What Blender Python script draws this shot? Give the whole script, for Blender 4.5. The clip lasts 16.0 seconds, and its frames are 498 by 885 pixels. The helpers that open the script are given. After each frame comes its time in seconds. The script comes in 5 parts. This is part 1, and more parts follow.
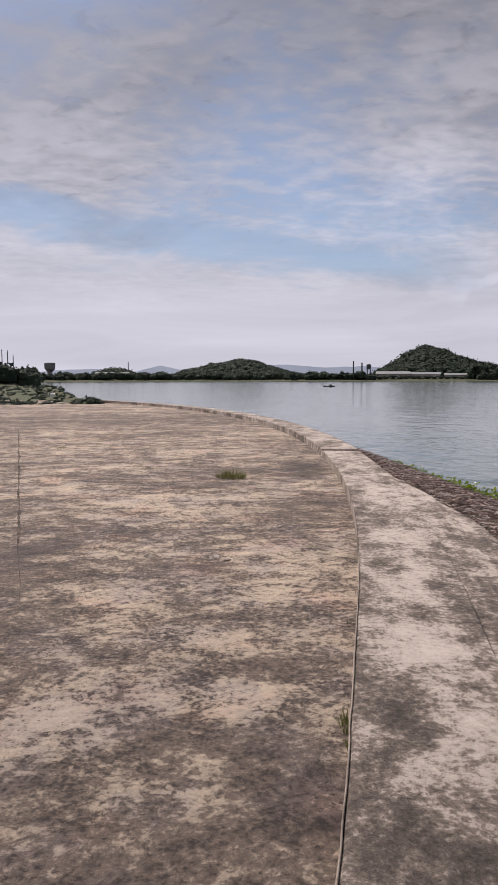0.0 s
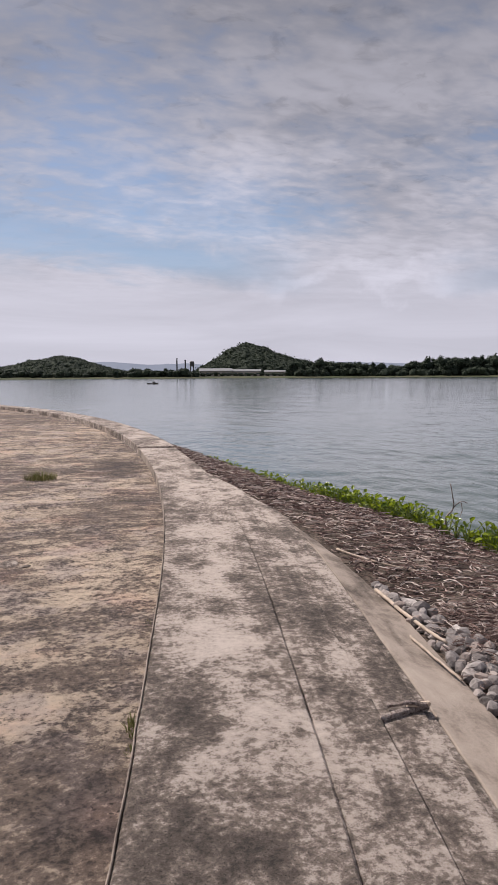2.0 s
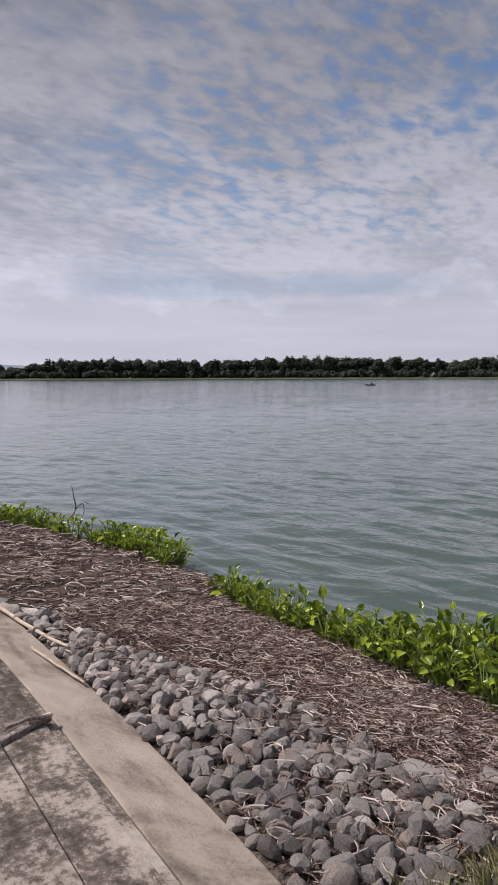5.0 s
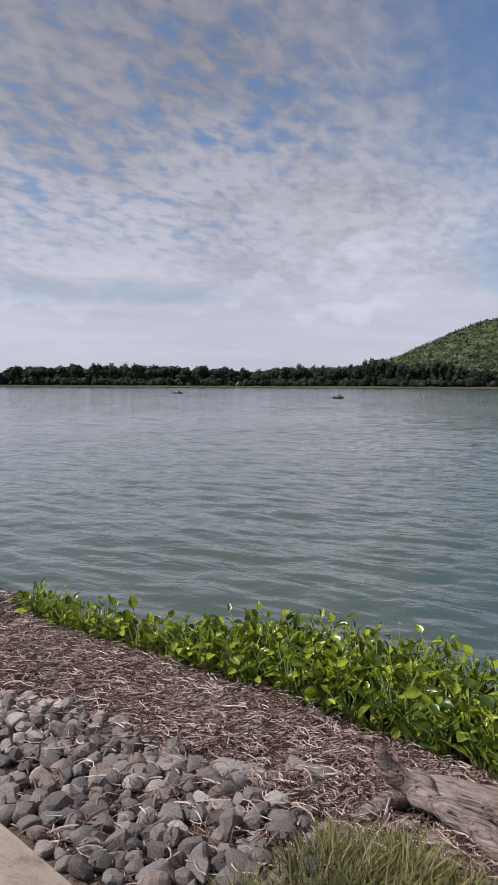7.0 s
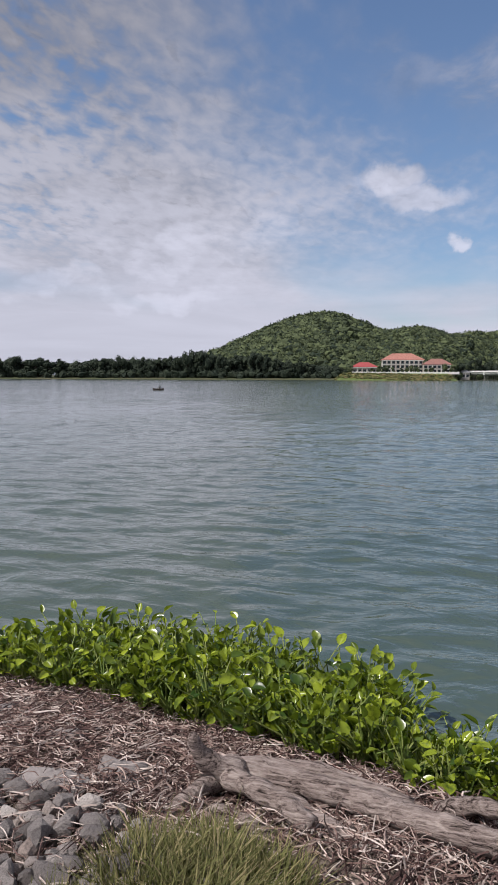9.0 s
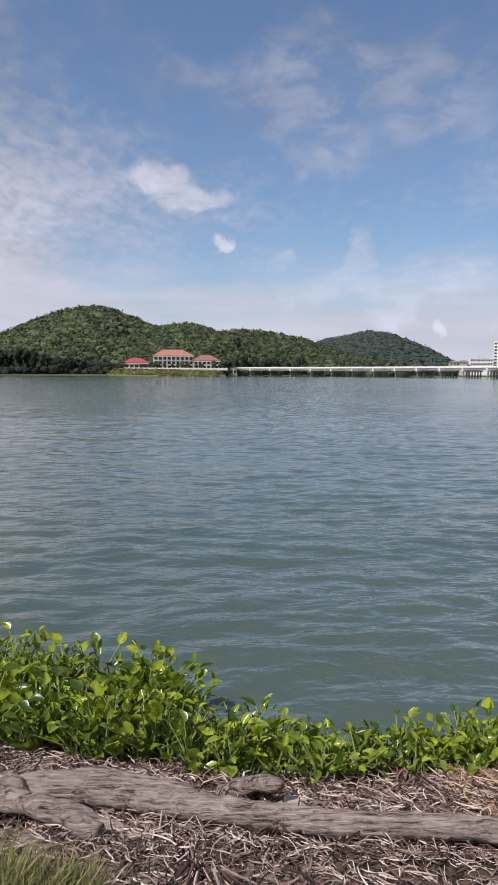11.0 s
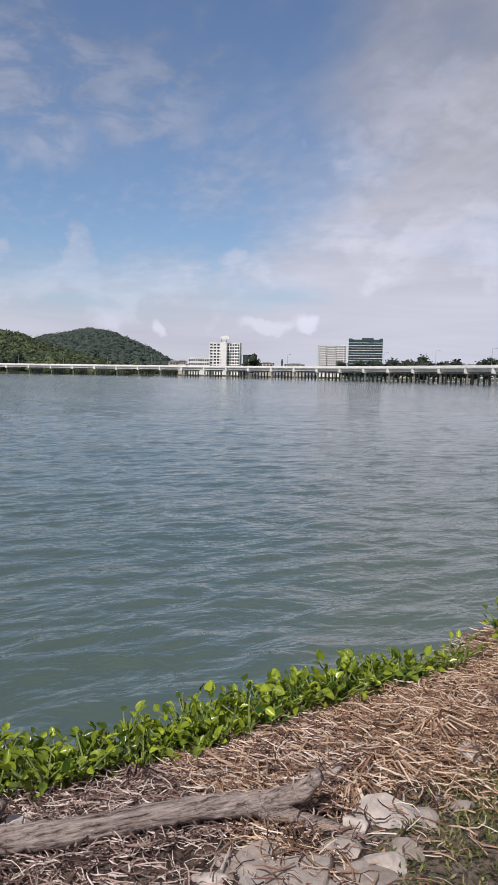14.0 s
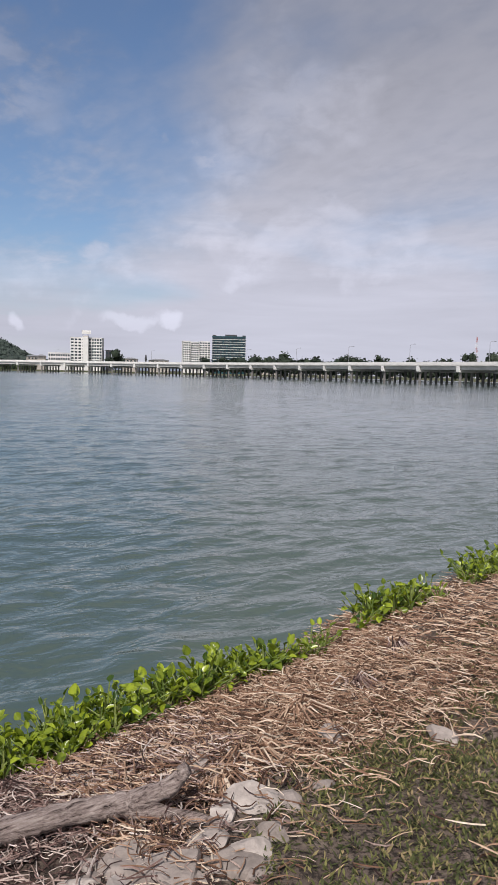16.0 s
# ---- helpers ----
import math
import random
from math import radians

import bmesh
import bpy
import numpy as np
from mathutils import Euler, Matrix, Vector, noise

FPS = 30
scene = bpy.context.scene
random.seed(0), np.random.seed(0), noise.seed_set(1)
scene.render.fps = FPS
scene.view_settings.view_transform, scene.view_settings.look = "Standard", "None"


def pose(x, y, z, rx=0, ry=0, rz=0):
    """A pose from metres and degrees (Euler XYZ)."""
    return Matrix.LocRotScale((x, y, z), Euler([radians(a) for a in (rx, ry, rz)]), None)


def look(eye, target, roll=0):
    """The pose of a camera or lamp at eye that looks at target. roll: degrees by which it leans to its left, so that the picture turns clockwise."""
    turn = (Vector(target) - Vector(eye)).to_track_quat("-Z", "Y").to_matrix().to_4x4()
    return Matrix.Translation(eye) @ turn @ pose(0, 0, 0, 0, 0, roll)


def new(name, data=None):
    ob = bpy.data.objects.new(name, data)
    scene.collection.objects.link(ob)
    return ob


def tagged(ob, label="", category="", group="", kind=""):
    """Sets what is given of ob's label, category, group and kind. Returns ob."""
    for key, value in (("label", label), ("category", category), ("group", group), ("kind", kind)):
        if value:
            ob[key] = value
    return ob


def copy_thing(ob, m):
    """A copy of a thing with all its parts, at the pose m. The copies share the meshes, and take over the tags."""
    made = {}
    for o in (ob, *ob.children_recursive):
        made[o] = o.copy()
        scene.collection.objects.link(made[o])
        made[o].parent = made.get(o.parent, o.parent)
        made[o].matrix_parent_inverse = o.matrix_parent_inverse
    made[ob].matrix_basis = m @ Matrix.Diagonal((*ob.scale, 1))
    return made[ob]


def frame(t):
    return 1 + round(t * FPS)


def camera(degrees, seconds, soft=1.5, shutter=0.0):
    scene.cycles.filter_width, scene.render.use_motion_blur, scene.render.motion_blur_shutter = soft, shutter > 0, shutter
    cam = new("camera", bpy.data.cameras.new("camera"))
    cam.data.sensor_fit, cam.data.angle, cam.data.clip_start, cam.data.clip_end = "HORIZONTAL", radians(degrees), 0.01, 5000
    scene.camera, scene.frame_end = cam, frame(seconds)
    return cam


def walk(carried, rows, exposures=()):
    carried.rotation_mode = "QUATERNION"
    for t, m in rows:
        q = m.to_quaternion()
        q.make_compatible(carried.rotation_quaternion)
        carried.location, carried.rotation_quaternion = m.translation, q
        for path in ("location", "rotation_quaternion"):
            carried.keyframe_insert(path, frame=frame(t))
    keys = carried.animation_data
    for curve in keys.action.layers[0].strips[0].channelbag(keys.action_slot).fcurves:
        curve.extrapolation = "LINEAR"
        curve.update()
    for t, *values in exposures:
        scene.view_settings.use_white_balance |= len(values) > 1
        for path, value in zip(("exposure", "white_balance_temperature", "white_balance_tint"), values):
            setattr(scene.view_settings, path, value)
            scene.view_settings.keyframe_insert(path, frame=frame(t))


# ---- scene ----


# ---------------------------------------------------------------- camera
cam = camera(38.33, 16.0, soft=1.35)
# seconds, place, compass bearing (clockwise from +y), pitch, roll
PATH = [
    (0.0, 0.000, 0.000, 1.562, 0.00, -5.09, -0.09),
    (0.5, 0.001, -0.003, 1.560, 3.03, -5.33, 0.07),
    (1.0, 0.042, -0.009, 1.568, 6.00, -5.48, 0.21),
    (1.5, 0.133, 0.004, 1.572, 9.66, -5.41, -0.06),
    (2.0, 0.218, 0.045, 1.553, 13.92, -5.36, -0.32),
    (2.5, 0.274, 0.083, 1.529, 18.37, -5.23, -0.18),
    (3.0, 0.284, 0.085, 1.536, 23.32, -5.11, -0.23),
    (3.5, 0.276, 0.082, 1.544, 28.80, -5.03, 0.16),
    (4.0, 0.289, 0.090, 1.544, 34.04, -5.11, 0.36),
    (4.5, 0.305, 0.093, 1.541, 38.84, -5.23, 0.09),
    (5.0, 0.317, 0.091, 1.541, 43.45, -5.27, -0.17),
    (7.5, 0.306, 0.060, 1.543, 62.39, -4.65, 0.27),
    (8.0, 0.323, 0.036, 1.544, 66.17, -4.89, 0.14),
    (10.5, 0.360, 0.020, 1.555, 85.35, -5.39, 0.46),
    (11.0, 0.367, 0.035, 1.554, 90.96, -5.47, 0.31),
    (11.5, 0.368, 0.042, 1.558, 95.69, -5.42, 0.10),
    (12.0, 0.387, 0.040, 1.551, 99.73, -5.38, 0.14),
    (12.5, 0.392, 0.032, 1.549, 103.51, -5.39, 0.30),
    (13.0, 0.393, 0.025, 1.550, 106.90, -5.41, 0.48),
    (13.5, 0.389, 0.023, 1.549, 109.97, -5.39, 0.76),
    (14.0, 0.387, 0.017, 1.545, 112.91, -5.36, 1.06),
    (14.5, 0.381, 0.014, 1.548, 115.78, -5.46, 1.21),
    (15.0, 0.382, 0.012, 1.545, 118.35, -5.53, 1.23),
    (15.5, 0.377, 0.010, 1.546, 120.74, -5.52, 1.36),
    (16.0, 0.373, 0.014, 1.548, 123.71, -5.45, 1.34),
]
walk(cam, [(t, pose(x, y, z, 90 + p, 0, -b) @ pose(0, 0, 0, 0, 0, r)) for t, x, y, z, b, p, r in PATH],
     exposures=[(0.0, -0.12, 6500, 15), (5.0, -0.14, 6300, 14), (10.5, -0.02, 6200, 13), (16.0, -0.12, 6250, 13)])

# ---------------------------------------------------------------- world and sun
SUN_BEARING, SUN_UP = -42.0, 53.0
SUN_DIR = Vector((math.sin(radians(SUN_BEARING)) * math.cos(radians(SUN_UP)),
                  math.cos(radians(SUN_BEARING)) * math.cos(radians(SUN_UP)), math.sin(radians(SUN_UP))))


def toward(bearing, up):
    b, e = radians(bearing), radians(up)
    return (math.sin(b) * math.cos(e), math.cos(b) * math.cos(e), math.sin(e))


class Nodes:
    """Short hand for building node trees."""

    def __init__(self, tree):
        self.t = tree
        tree.nodes.clear()

    def n(self, kind, operation=None):
        node = self.t.nodes.new(kind)
        if operation:
            node.operation = operation
        return node

    def put(self, socket, value):
        if isinstance(value, bpy.types.NodeSocket):
            self.t.links.new(value, socket)
        elif value is not None:
            socket.default_value = value

    def math(self, op, a, b=None, c=None, clamp=False):
        node = self.n("ShaderNodeMath", op)
        node.use_clamp = clamp
        for i, v in enumerate((a, b, c)):
            self.put(node.inputs[i], v)
        return node.outputs[0]

    def vec(self, op, a, b=None, scale=None):
        node = self.n("ShaderNodeVectorMath", op)
        self.put(node.inputs[0], a)
        self.put(node.inputs[1], b)
        if scale is not None:
            self.put(node.inputs[3], scale)
        return node.outputs[1] if op in ("DOT_PRODUCT", "LENGTH", "DISTANCE") else node.outputs[0]

    def noise(self, where, scale, detail=6.0, rough=0.55, distort=0.0):
        node = self.n("ShaderNodeTexNoise")
        self.put(node.inputs["Vector"], where)
        for key, v in (("Scale", scale), ("Detail", detail), ("Roughness", rough), ("Distortion", distort)):
            self.put(node.inputs[key], v)
        return node.outputs["Fac"]

    def ramp(self, fac, stops):
        node = self.n("ShaderNodeValToRGB")
        self.put(node.inputs[0], fac)
        el = node.color_ramp.elements
        while len(el) < len(stops):
            el.new(0.5)
        for e, (p, c) in zip(el, stops):
            e.position = p
            e.color = (*c, 1) if isinstance(c, tuple) else (c, c, c, 1)
        return node.outputs[0]

    def step(self, v, lo, hi, a=0.0, b=1.0):
        node = self.n("ShaderNodeMapRange")
        node.interpolation_type = "SMOOTHSTEP"
        for i, x in enumerate((v, lo, hi, a, b)):
            self.put(node.inputs[i], x)
        return node.outputs[0]

    def mix(self, fac, a, b, blend="MIX"):
        node = self.n("ShaderNodeMix")
        node.data_type, node.blend_type = "RGBA", blend
        self.put(node.inputs[0], fac)
        for s, v in ((node.inputs[6], a), (node.inputs[7], b)):
            self.put(s, (*v, 1) if isinstance(v, tuple) else v)
        return node.outputs[2]

    def mapping(self, where, scale=(1, 1, 1), turn=(0, 0, 0), shift=(0, 0, 0)):
        node = self.n("ShaderNodeMapping")
        self.put(node.inputs[0], where)
        node.inputs[1].default_value, node.inputs[2].default_value, node.inputs[3].default_value = shift, turn, scale
        return node.outputs[0]


def build_world():
    world = bpy.data.worlds.new("sky")
    scene.world = world
    world.use_nodes = True
    k = Nodes(world.node_tree)
    sky = k.n("ShaderNodeTexSky")
    sky.sky_type, sky.sun_disc = "NISHITA", False
    sky.sun_elevation, sky.sun_rotation = radians(SUN_UP), radians(SUN_BEARING)
    sky.air_density, sky.dust_density, sky.ozone_density = 1.0, 1.0, 3.0
    d = k.n("ShaderNodeTexCoord").outputs["Generated"]
    xyz = k.n("ShaderNodeSeparateXYZ")
    k.put(xyz.inputs[0], d)
    up = xyz.outputs[2]
    # the cloud deck as a plane overhead, so that it closes up towards the horizon
    over = k.math("ADD", k.math("MAXIMUM", up, 0.0), 0.16)
    deck = k.n("ShaderNodeCombineXYZ")
    k.put(deck.inputs[0], k.math("DIVIDE", xyz.outputs[0], over))
    k.put(deck.inputs[1], k.math("DIVIDE", xyz.outputs[1], over))
    deck = deck.outputs[0]
    broad = k.noise(k.mapping(deck, (1, 1, 1), (0, 0, 0.5), (3.1, 7.7, 0)), 0.75, 3, 0.5, 0.4)
    streak = k.noise(k.mapping(deck, (0.8, 1.2, 1), (0, 0, -0.5), (1.7, 0.4, 0)), 1.5, 4, 0.5, 0.6)
    ripple = k.noise(k.mapping(deck, (1.0, 1.5, 1), (0, 0, -0.75), (0.3, 2.2, 0)), 11.0, 3, 0.5, 0.25)
    # where the deck opens: clear blue to the east-south-east, a rippled field before it
    clear = k.step(k.vec("DOT_PRODUCT", d, toward(97, 17)), 0.83, 0.985)
    clear2 = k.step(k.vec("DOT_PRODUCT", d, toward(95, 38)), 0.88, 0.99)
    field = k.step(k.vec("DOT_PRODUCT", d, toward(49, 18)), 0.945, 0.995)
    # two ragged rents low in the deck, where blue shows
    rag = k.math("MULTIPLY", k.math("SUBTRACT", k.noise(k.mapping(d, (1, 1, 2.5), (0, 0, 0), (0.7, 1.9, 0.2)), 7.0, 5, 0.6, 0.5), 0.5), 0.10)
    line = k.math("ADD", k.math("ADD", 0.174, rag), k.math("MULTIPLY", xyz.outputs[0], -0.146))
    band = k.math("MULTIPLY", k.step(k.vec("DOT_PRODUCT", d, toward(-5, 10)), 0.90, 0.98), k.step(k.math("ABSOLUTE", k.math("SUBTRACT", up, line)), 0.034, 0.004))
    line2 = k.math("ADD", 0.122, k.math("MULTIPLY", rag, 0.4))
    band2 = k.math("MULTIPLY", k.step(k.vec("DOT_PRODUCT", d, toward(44, 7)), 0.955, 0.99), k.step(k.math("ABSOLUTE", k.math("SUBTRACT", up, line2)), 0.022, 0.004))
    band = k.math("MAXIMUM", band, k.math("MULTIPLY", band2, 0.5))
    cover = k.math("ADD", 0.87, k.math("MULTIPLY", k.math("SUBTRACT", broad, 0.5), 1.35))
    cover = k.math("ADD", cover, k.math("MULTIPLY", k.math("SUBTRACT", streak, 0.5), 0.52))
    cover = k.math("SUBTRACT", cover, k.math("MULTIPLY", clear, 0.43))
    cover = k.math("SUBTRACT", cover, k.math("MULTIPLY", clear2, 0.28))
    cover = k.math("SUBTRACT", cover, k.math("MULTIPLY", field, 0.14))
    veil = k.step(k.vec("DOT_PRODUCT", d, toward(130, 14)), 0.92, 0.985)
    deep = k.math("ADD", k.math("SUBTRACT", 0.55, k.math("MULTIPLY", veil, 0.42)), k.math("MULTIPLY", field, 1.25))
    cover = k.math("ADD", cover, k.math("MULTIPLY", k.math("MULTIPLY", k.math("SUBTRACT", ripple, 0.5), deep), k.step(up, 0.10, 0.22)))
    # haze whitens the lowest degrees
    cover = k.math("ADD", cover, k.step(up, 0.20, 0.0, 0.0, 0.45))
    # cumulus heads: bearing, height, half width, half height
    puffs = None
    wob = k.n("ShaderNodeTexNoise")
    k.put(wob.inputs["Vector"], d)
    wob.inputs["Scale"].default_value, wob.inputs["Detail"].default_value = 28.0, 5.0
    dd = k.vec("ADD", d, k.vec("SCALE", k.vec("SUBTRACT", wob.outputs["Color"], (0.5, 0.5, 0.5)), None, 0.046))
    soft = k.n("ShaderNodeTexNoise")
    k.put(soft.inputs["Vector"], d)
    soft.inputs["Scale"].default_value, soft.inputs["Detail"].default_value = 9.0, 5.0
    ds = k.vec("ADD", d, k.vec("SCALE", k.vec("SUBTRACT", soft.outputs["Color"], (0.5, 0.5, 0.5)), None, 0.26))
    torn = k.step(k.noise(k.mapping(d, (1, 1, 2.2), (0, 0, 0), (2.0, 5.0, 1.0)), 11.0, 5, 0.6, 0.4), 0.36, 0.60, 0.25, 1.15)
    for b, e, w, h, much in ((83.6, 14.4, 2.4, 1.2, 1.0), (86.0, 13.3, 3.6, 0.9, 0.9), (86.5, 12.3, 4.5, 0.9, 0.45), (89.1, 10.1, 0.9, 0.6, 0.9), (117.2, 4.2, 1.2, 0.75, 0.9),
                             (114.2, 4.0, 1.9, 0.55, 0.7), (105.6, 3.5, 0.6, 0.6, 0.9), (121.0, 16.4, 4.2, 1.9, 0.60), (122.0, 11.2, 8.0, 1.9, 0.60), (131.0, 10.5, 9.0, 2.2, 0.52), (127.0, 20.0, 5.0, 2.5, 0.45), (97.0, 8.6, 6.0, 1.0, 0.45), (106.0, 7.2, 11.0, 1.8, 0.59), (96.0, 21.0, 12.0, 4.0, 0.50), (104.0, 20.5, 8.0, 5.0, 0.45), (62.0, 7.0, 9.0, 1.2, 0.5), (70.0, 11.0, 8.0, 1.2, 0.4), (40.0, 6.0, 8.0, 1.0, 0.45), (22.0, 7.5, 9.0, 1.3, 0.5), (12.0, 13.0, 9.0, 3.0, 0.5)):
        off = k.vec("SUBTRACT", dd if much > 0.6 else ds, toward(b, e))
        side = (math.cos(radians(b)), -math.sin(radians(b)), 0)
        u = k.math("DIVIDE", k.vec("DOT_PRODUCT", off, side), radians(w))
        v = k.math("DIVIDE", k.vec("DOT_PRODUCT", off, (0, 0, 1)), radians(h))
        one = k.step(k.math("ADD", k.math("MULTIPLY", u, u), k.math("MULTIPLY", v, v)), 1.6, 0.2 if much > 0.6 else 0.0)
        # only on the side of the sky where it stands
        one = k.math("MULTIPLY", one, k.step(k.vec("DOT_PRODUCT", d, toward(b, e)), 0.9, 0.95))
        one = k.math("MULTIPLY", one, much if much > 0.6 else k.math("MULTIPLY", torn, much))
        puffs = one if puffs is None else k.math("MAXIMUM", puffs, one)
    mask = k.step(cover, 0.22, 0.98)
    mask = k.math("MULTIPLY", mask, k.math("SUBTRACT", 1.0, k.math("MULTIPLY", k.math("MULTIPLY", band, 0.55), k.step(streak, 0.36, 0.62, 0.35, 1.0))))
    mask = k.math("MAXIMUM", mask, k.math("MULTIPLY", puffs, 0.9))
    # clouds glow towards the sun, and have grey undersides
    near = k.vec("DOT_PRODUCT", d, tuple(SUN_DIR))
    thick = k.step(k.math("ADD", k.math("MULTIPLY", streak, 0.6), k.math("MULTIPLY", ripple, 0.4)), 0.30, 0.66)
    calm = k.math("MULTIPLY", k.step(up, 0.06, 0.26), k.math("SUBTRACT", 1.0, k.math("MULTIPLY", veil, 0.7)))
    shade = k.math("ADD", 0.97, k.math("MULTIPLY", k.math("MULTIPLY", k.math("SUBTRACT", thick, 0.75), 0.42), calm))
    flecks = k.step(k.noise(k.mapping(deck, (1.0, 1.3, 1), (0, 0, 0.3), (4.0, 1.0, 0)), 9.0, 4, 0.6, 0.6), 0.56, 0.70)
    shade = k.math("SUBTRACT", shade, k.math("MULTIPLY", k.math("MULTIPLY", flecks, 0.13), calm))
    # the lower sky is the brighter one
    shade = k.math("MULTIPLY", shade, k.step(up, 0.46, 0.06, 0.74, 1.38))
    shade = k.math("MULTIPLY", shade, k.math("SUBTRACT", 1.0, k.math("MULTIPLY", band, 0.20)))
    # faint level streaks near the horizon
    level = k.noise(k.mapping(d, (1, 1, 9)), 3.2, 5, 0.55, 0.5)
    shade = k.math("MULTIPLY", shade, k.math("ADD", 1.0, k.math("MULTIPLY", k.math("SUBTRACT", level, 0.5), k.step(up, 0.30, 0.12, 0.0, 0.42))))
    glow = k.step(near, 0.0, 0.95, 1.02, 1.16)
    value = k.math("MULTIPLY", shade, glow)
    value = k.math("ADD", value, k.math("ADD", k.math("MULTIPLY", puffs, 0.40), k.math("MULTIPLY", veil, 0.08)))
    cloud = k.n("ShaderNodeBackground")
    k.put(cloud.inputs[0], k.mix(band, (0.89, 0.895, 1.0), (0.74, 0.82, 1.0)))
    k.put(cloud.inputs[1], k.math("MULTIPLY", value, 0.50))
    blue = k.n("ShaderNodeBackground")
    k.put(blue.inputs[0], sky.outputs[0])
    blue.inputs[1].default_value = 0.116
    both = k.n("ShaderNodeMixShader")
    k.put(both.inputs[0], mask)
    k.put(both.inputs[1], blue.outputs[0])
    k.put(both.inputs[2], cloud.outputs[0])
    k.put(k.n("ShaderNodeOutputWorld").inputs[0], both.outputs[0])


build_world()
sun = new("sun", bpy.data.lights.new("sun", "SUN"))
sun.data.energy, sun.data.angle, sun.data.color = 5.0, radians(1.2), (1.0, 0.93, 0.85)
sun.matrix_world = look(SUN_DIR * 100, (0, 0, 0))


# ---------------------------------------------------------------- materials
def material(name, build):
    m = bpy.data.materials.new(name)
    m.use_nodes = True
    k = Nodes(m.node_tree)
    out = k.n("ShaderNodeOutputMaterial")
    k.put(out.inputs[0], build(k))
    return m


def surface(k, color, rough=0.8, bump=None, height=0.01, metal=0.0, spec=0.4):
    b = k.n("ShaderNodeBsdfPrincipled")
    k.put(b.inputs["Base Color"], (*color, 1) if isinstance(color, tuple) else color)
    k.put(b.inputs["Roughness"], rough)
    b.inputs["Metallic"].default_value = metal
    b.inputs["Specular IOR Level"].default_value = spec
    if bump is not None:
        n = k.n("ShaderNodeBump")
        n.inputs["Strength"].default_value = 1.0
        n.inputs["Distance"].default_value = height
        k.put(n.inputs["Height"], bump)
        k.put(b.inputs["Normal"], n.outputs[0])
    return b.outputs[0]


def spot(k):
    return k.n("ShaderNodeTexCoord").outputs["Object"]


def plain(name, color, rough=0.7, vary=0.15, scale=3.0, metal=0.0, height=0.0):
    def build(k):
        where = spot(k)
        a = k.noise(where, scale, 5, 0.6)
        c = k.mix(k.step(a, 0.3, 0.7), tuple(x * (1 - vary) for x in color), tuple(min(1, x * (1 + vary)) for x in color))
        rnd = k.n("ShaderNodeObjectInfo").outputs["Random"]
        c = k.mix(1.0, c, k.ramp(rnd, [(0, 1 - vary), (1, 1.0)]), "MULTIPLY")
        return surface(k, c, rough, a if height else None, height, metal)
    return material(name, build)


def worn(k, p, value, spots):
    """Adds worn (+) or stained (-) places to a value: x, y, half length across and along, amount."""
    q = k.n("ShaderNodeTexNoise")
    k.put(q.inputs["Vector"], p)
    q.inputs["Scale"].default_value, q.inputs["Detail"].default_value = 1.6, 5.0
    p = k.vec("ADD", p, k.vec("SCALE", k.vec("SUBTRACT", q.outputs["Color"], (0.5, 0.5, 0.5)), None, 0.9))
    for x, y, w, h, amount in spots:
        d = k.vec("LENGTH", k.vec("MULTIPLY", k.vec("SUBTRACT", p, (x, y, 0)), (1 / w, 1 / h, 0)))
        value = k.math("ADD", value, k.step(d, 1.15, 0.35, 0.0, amount))
    return value


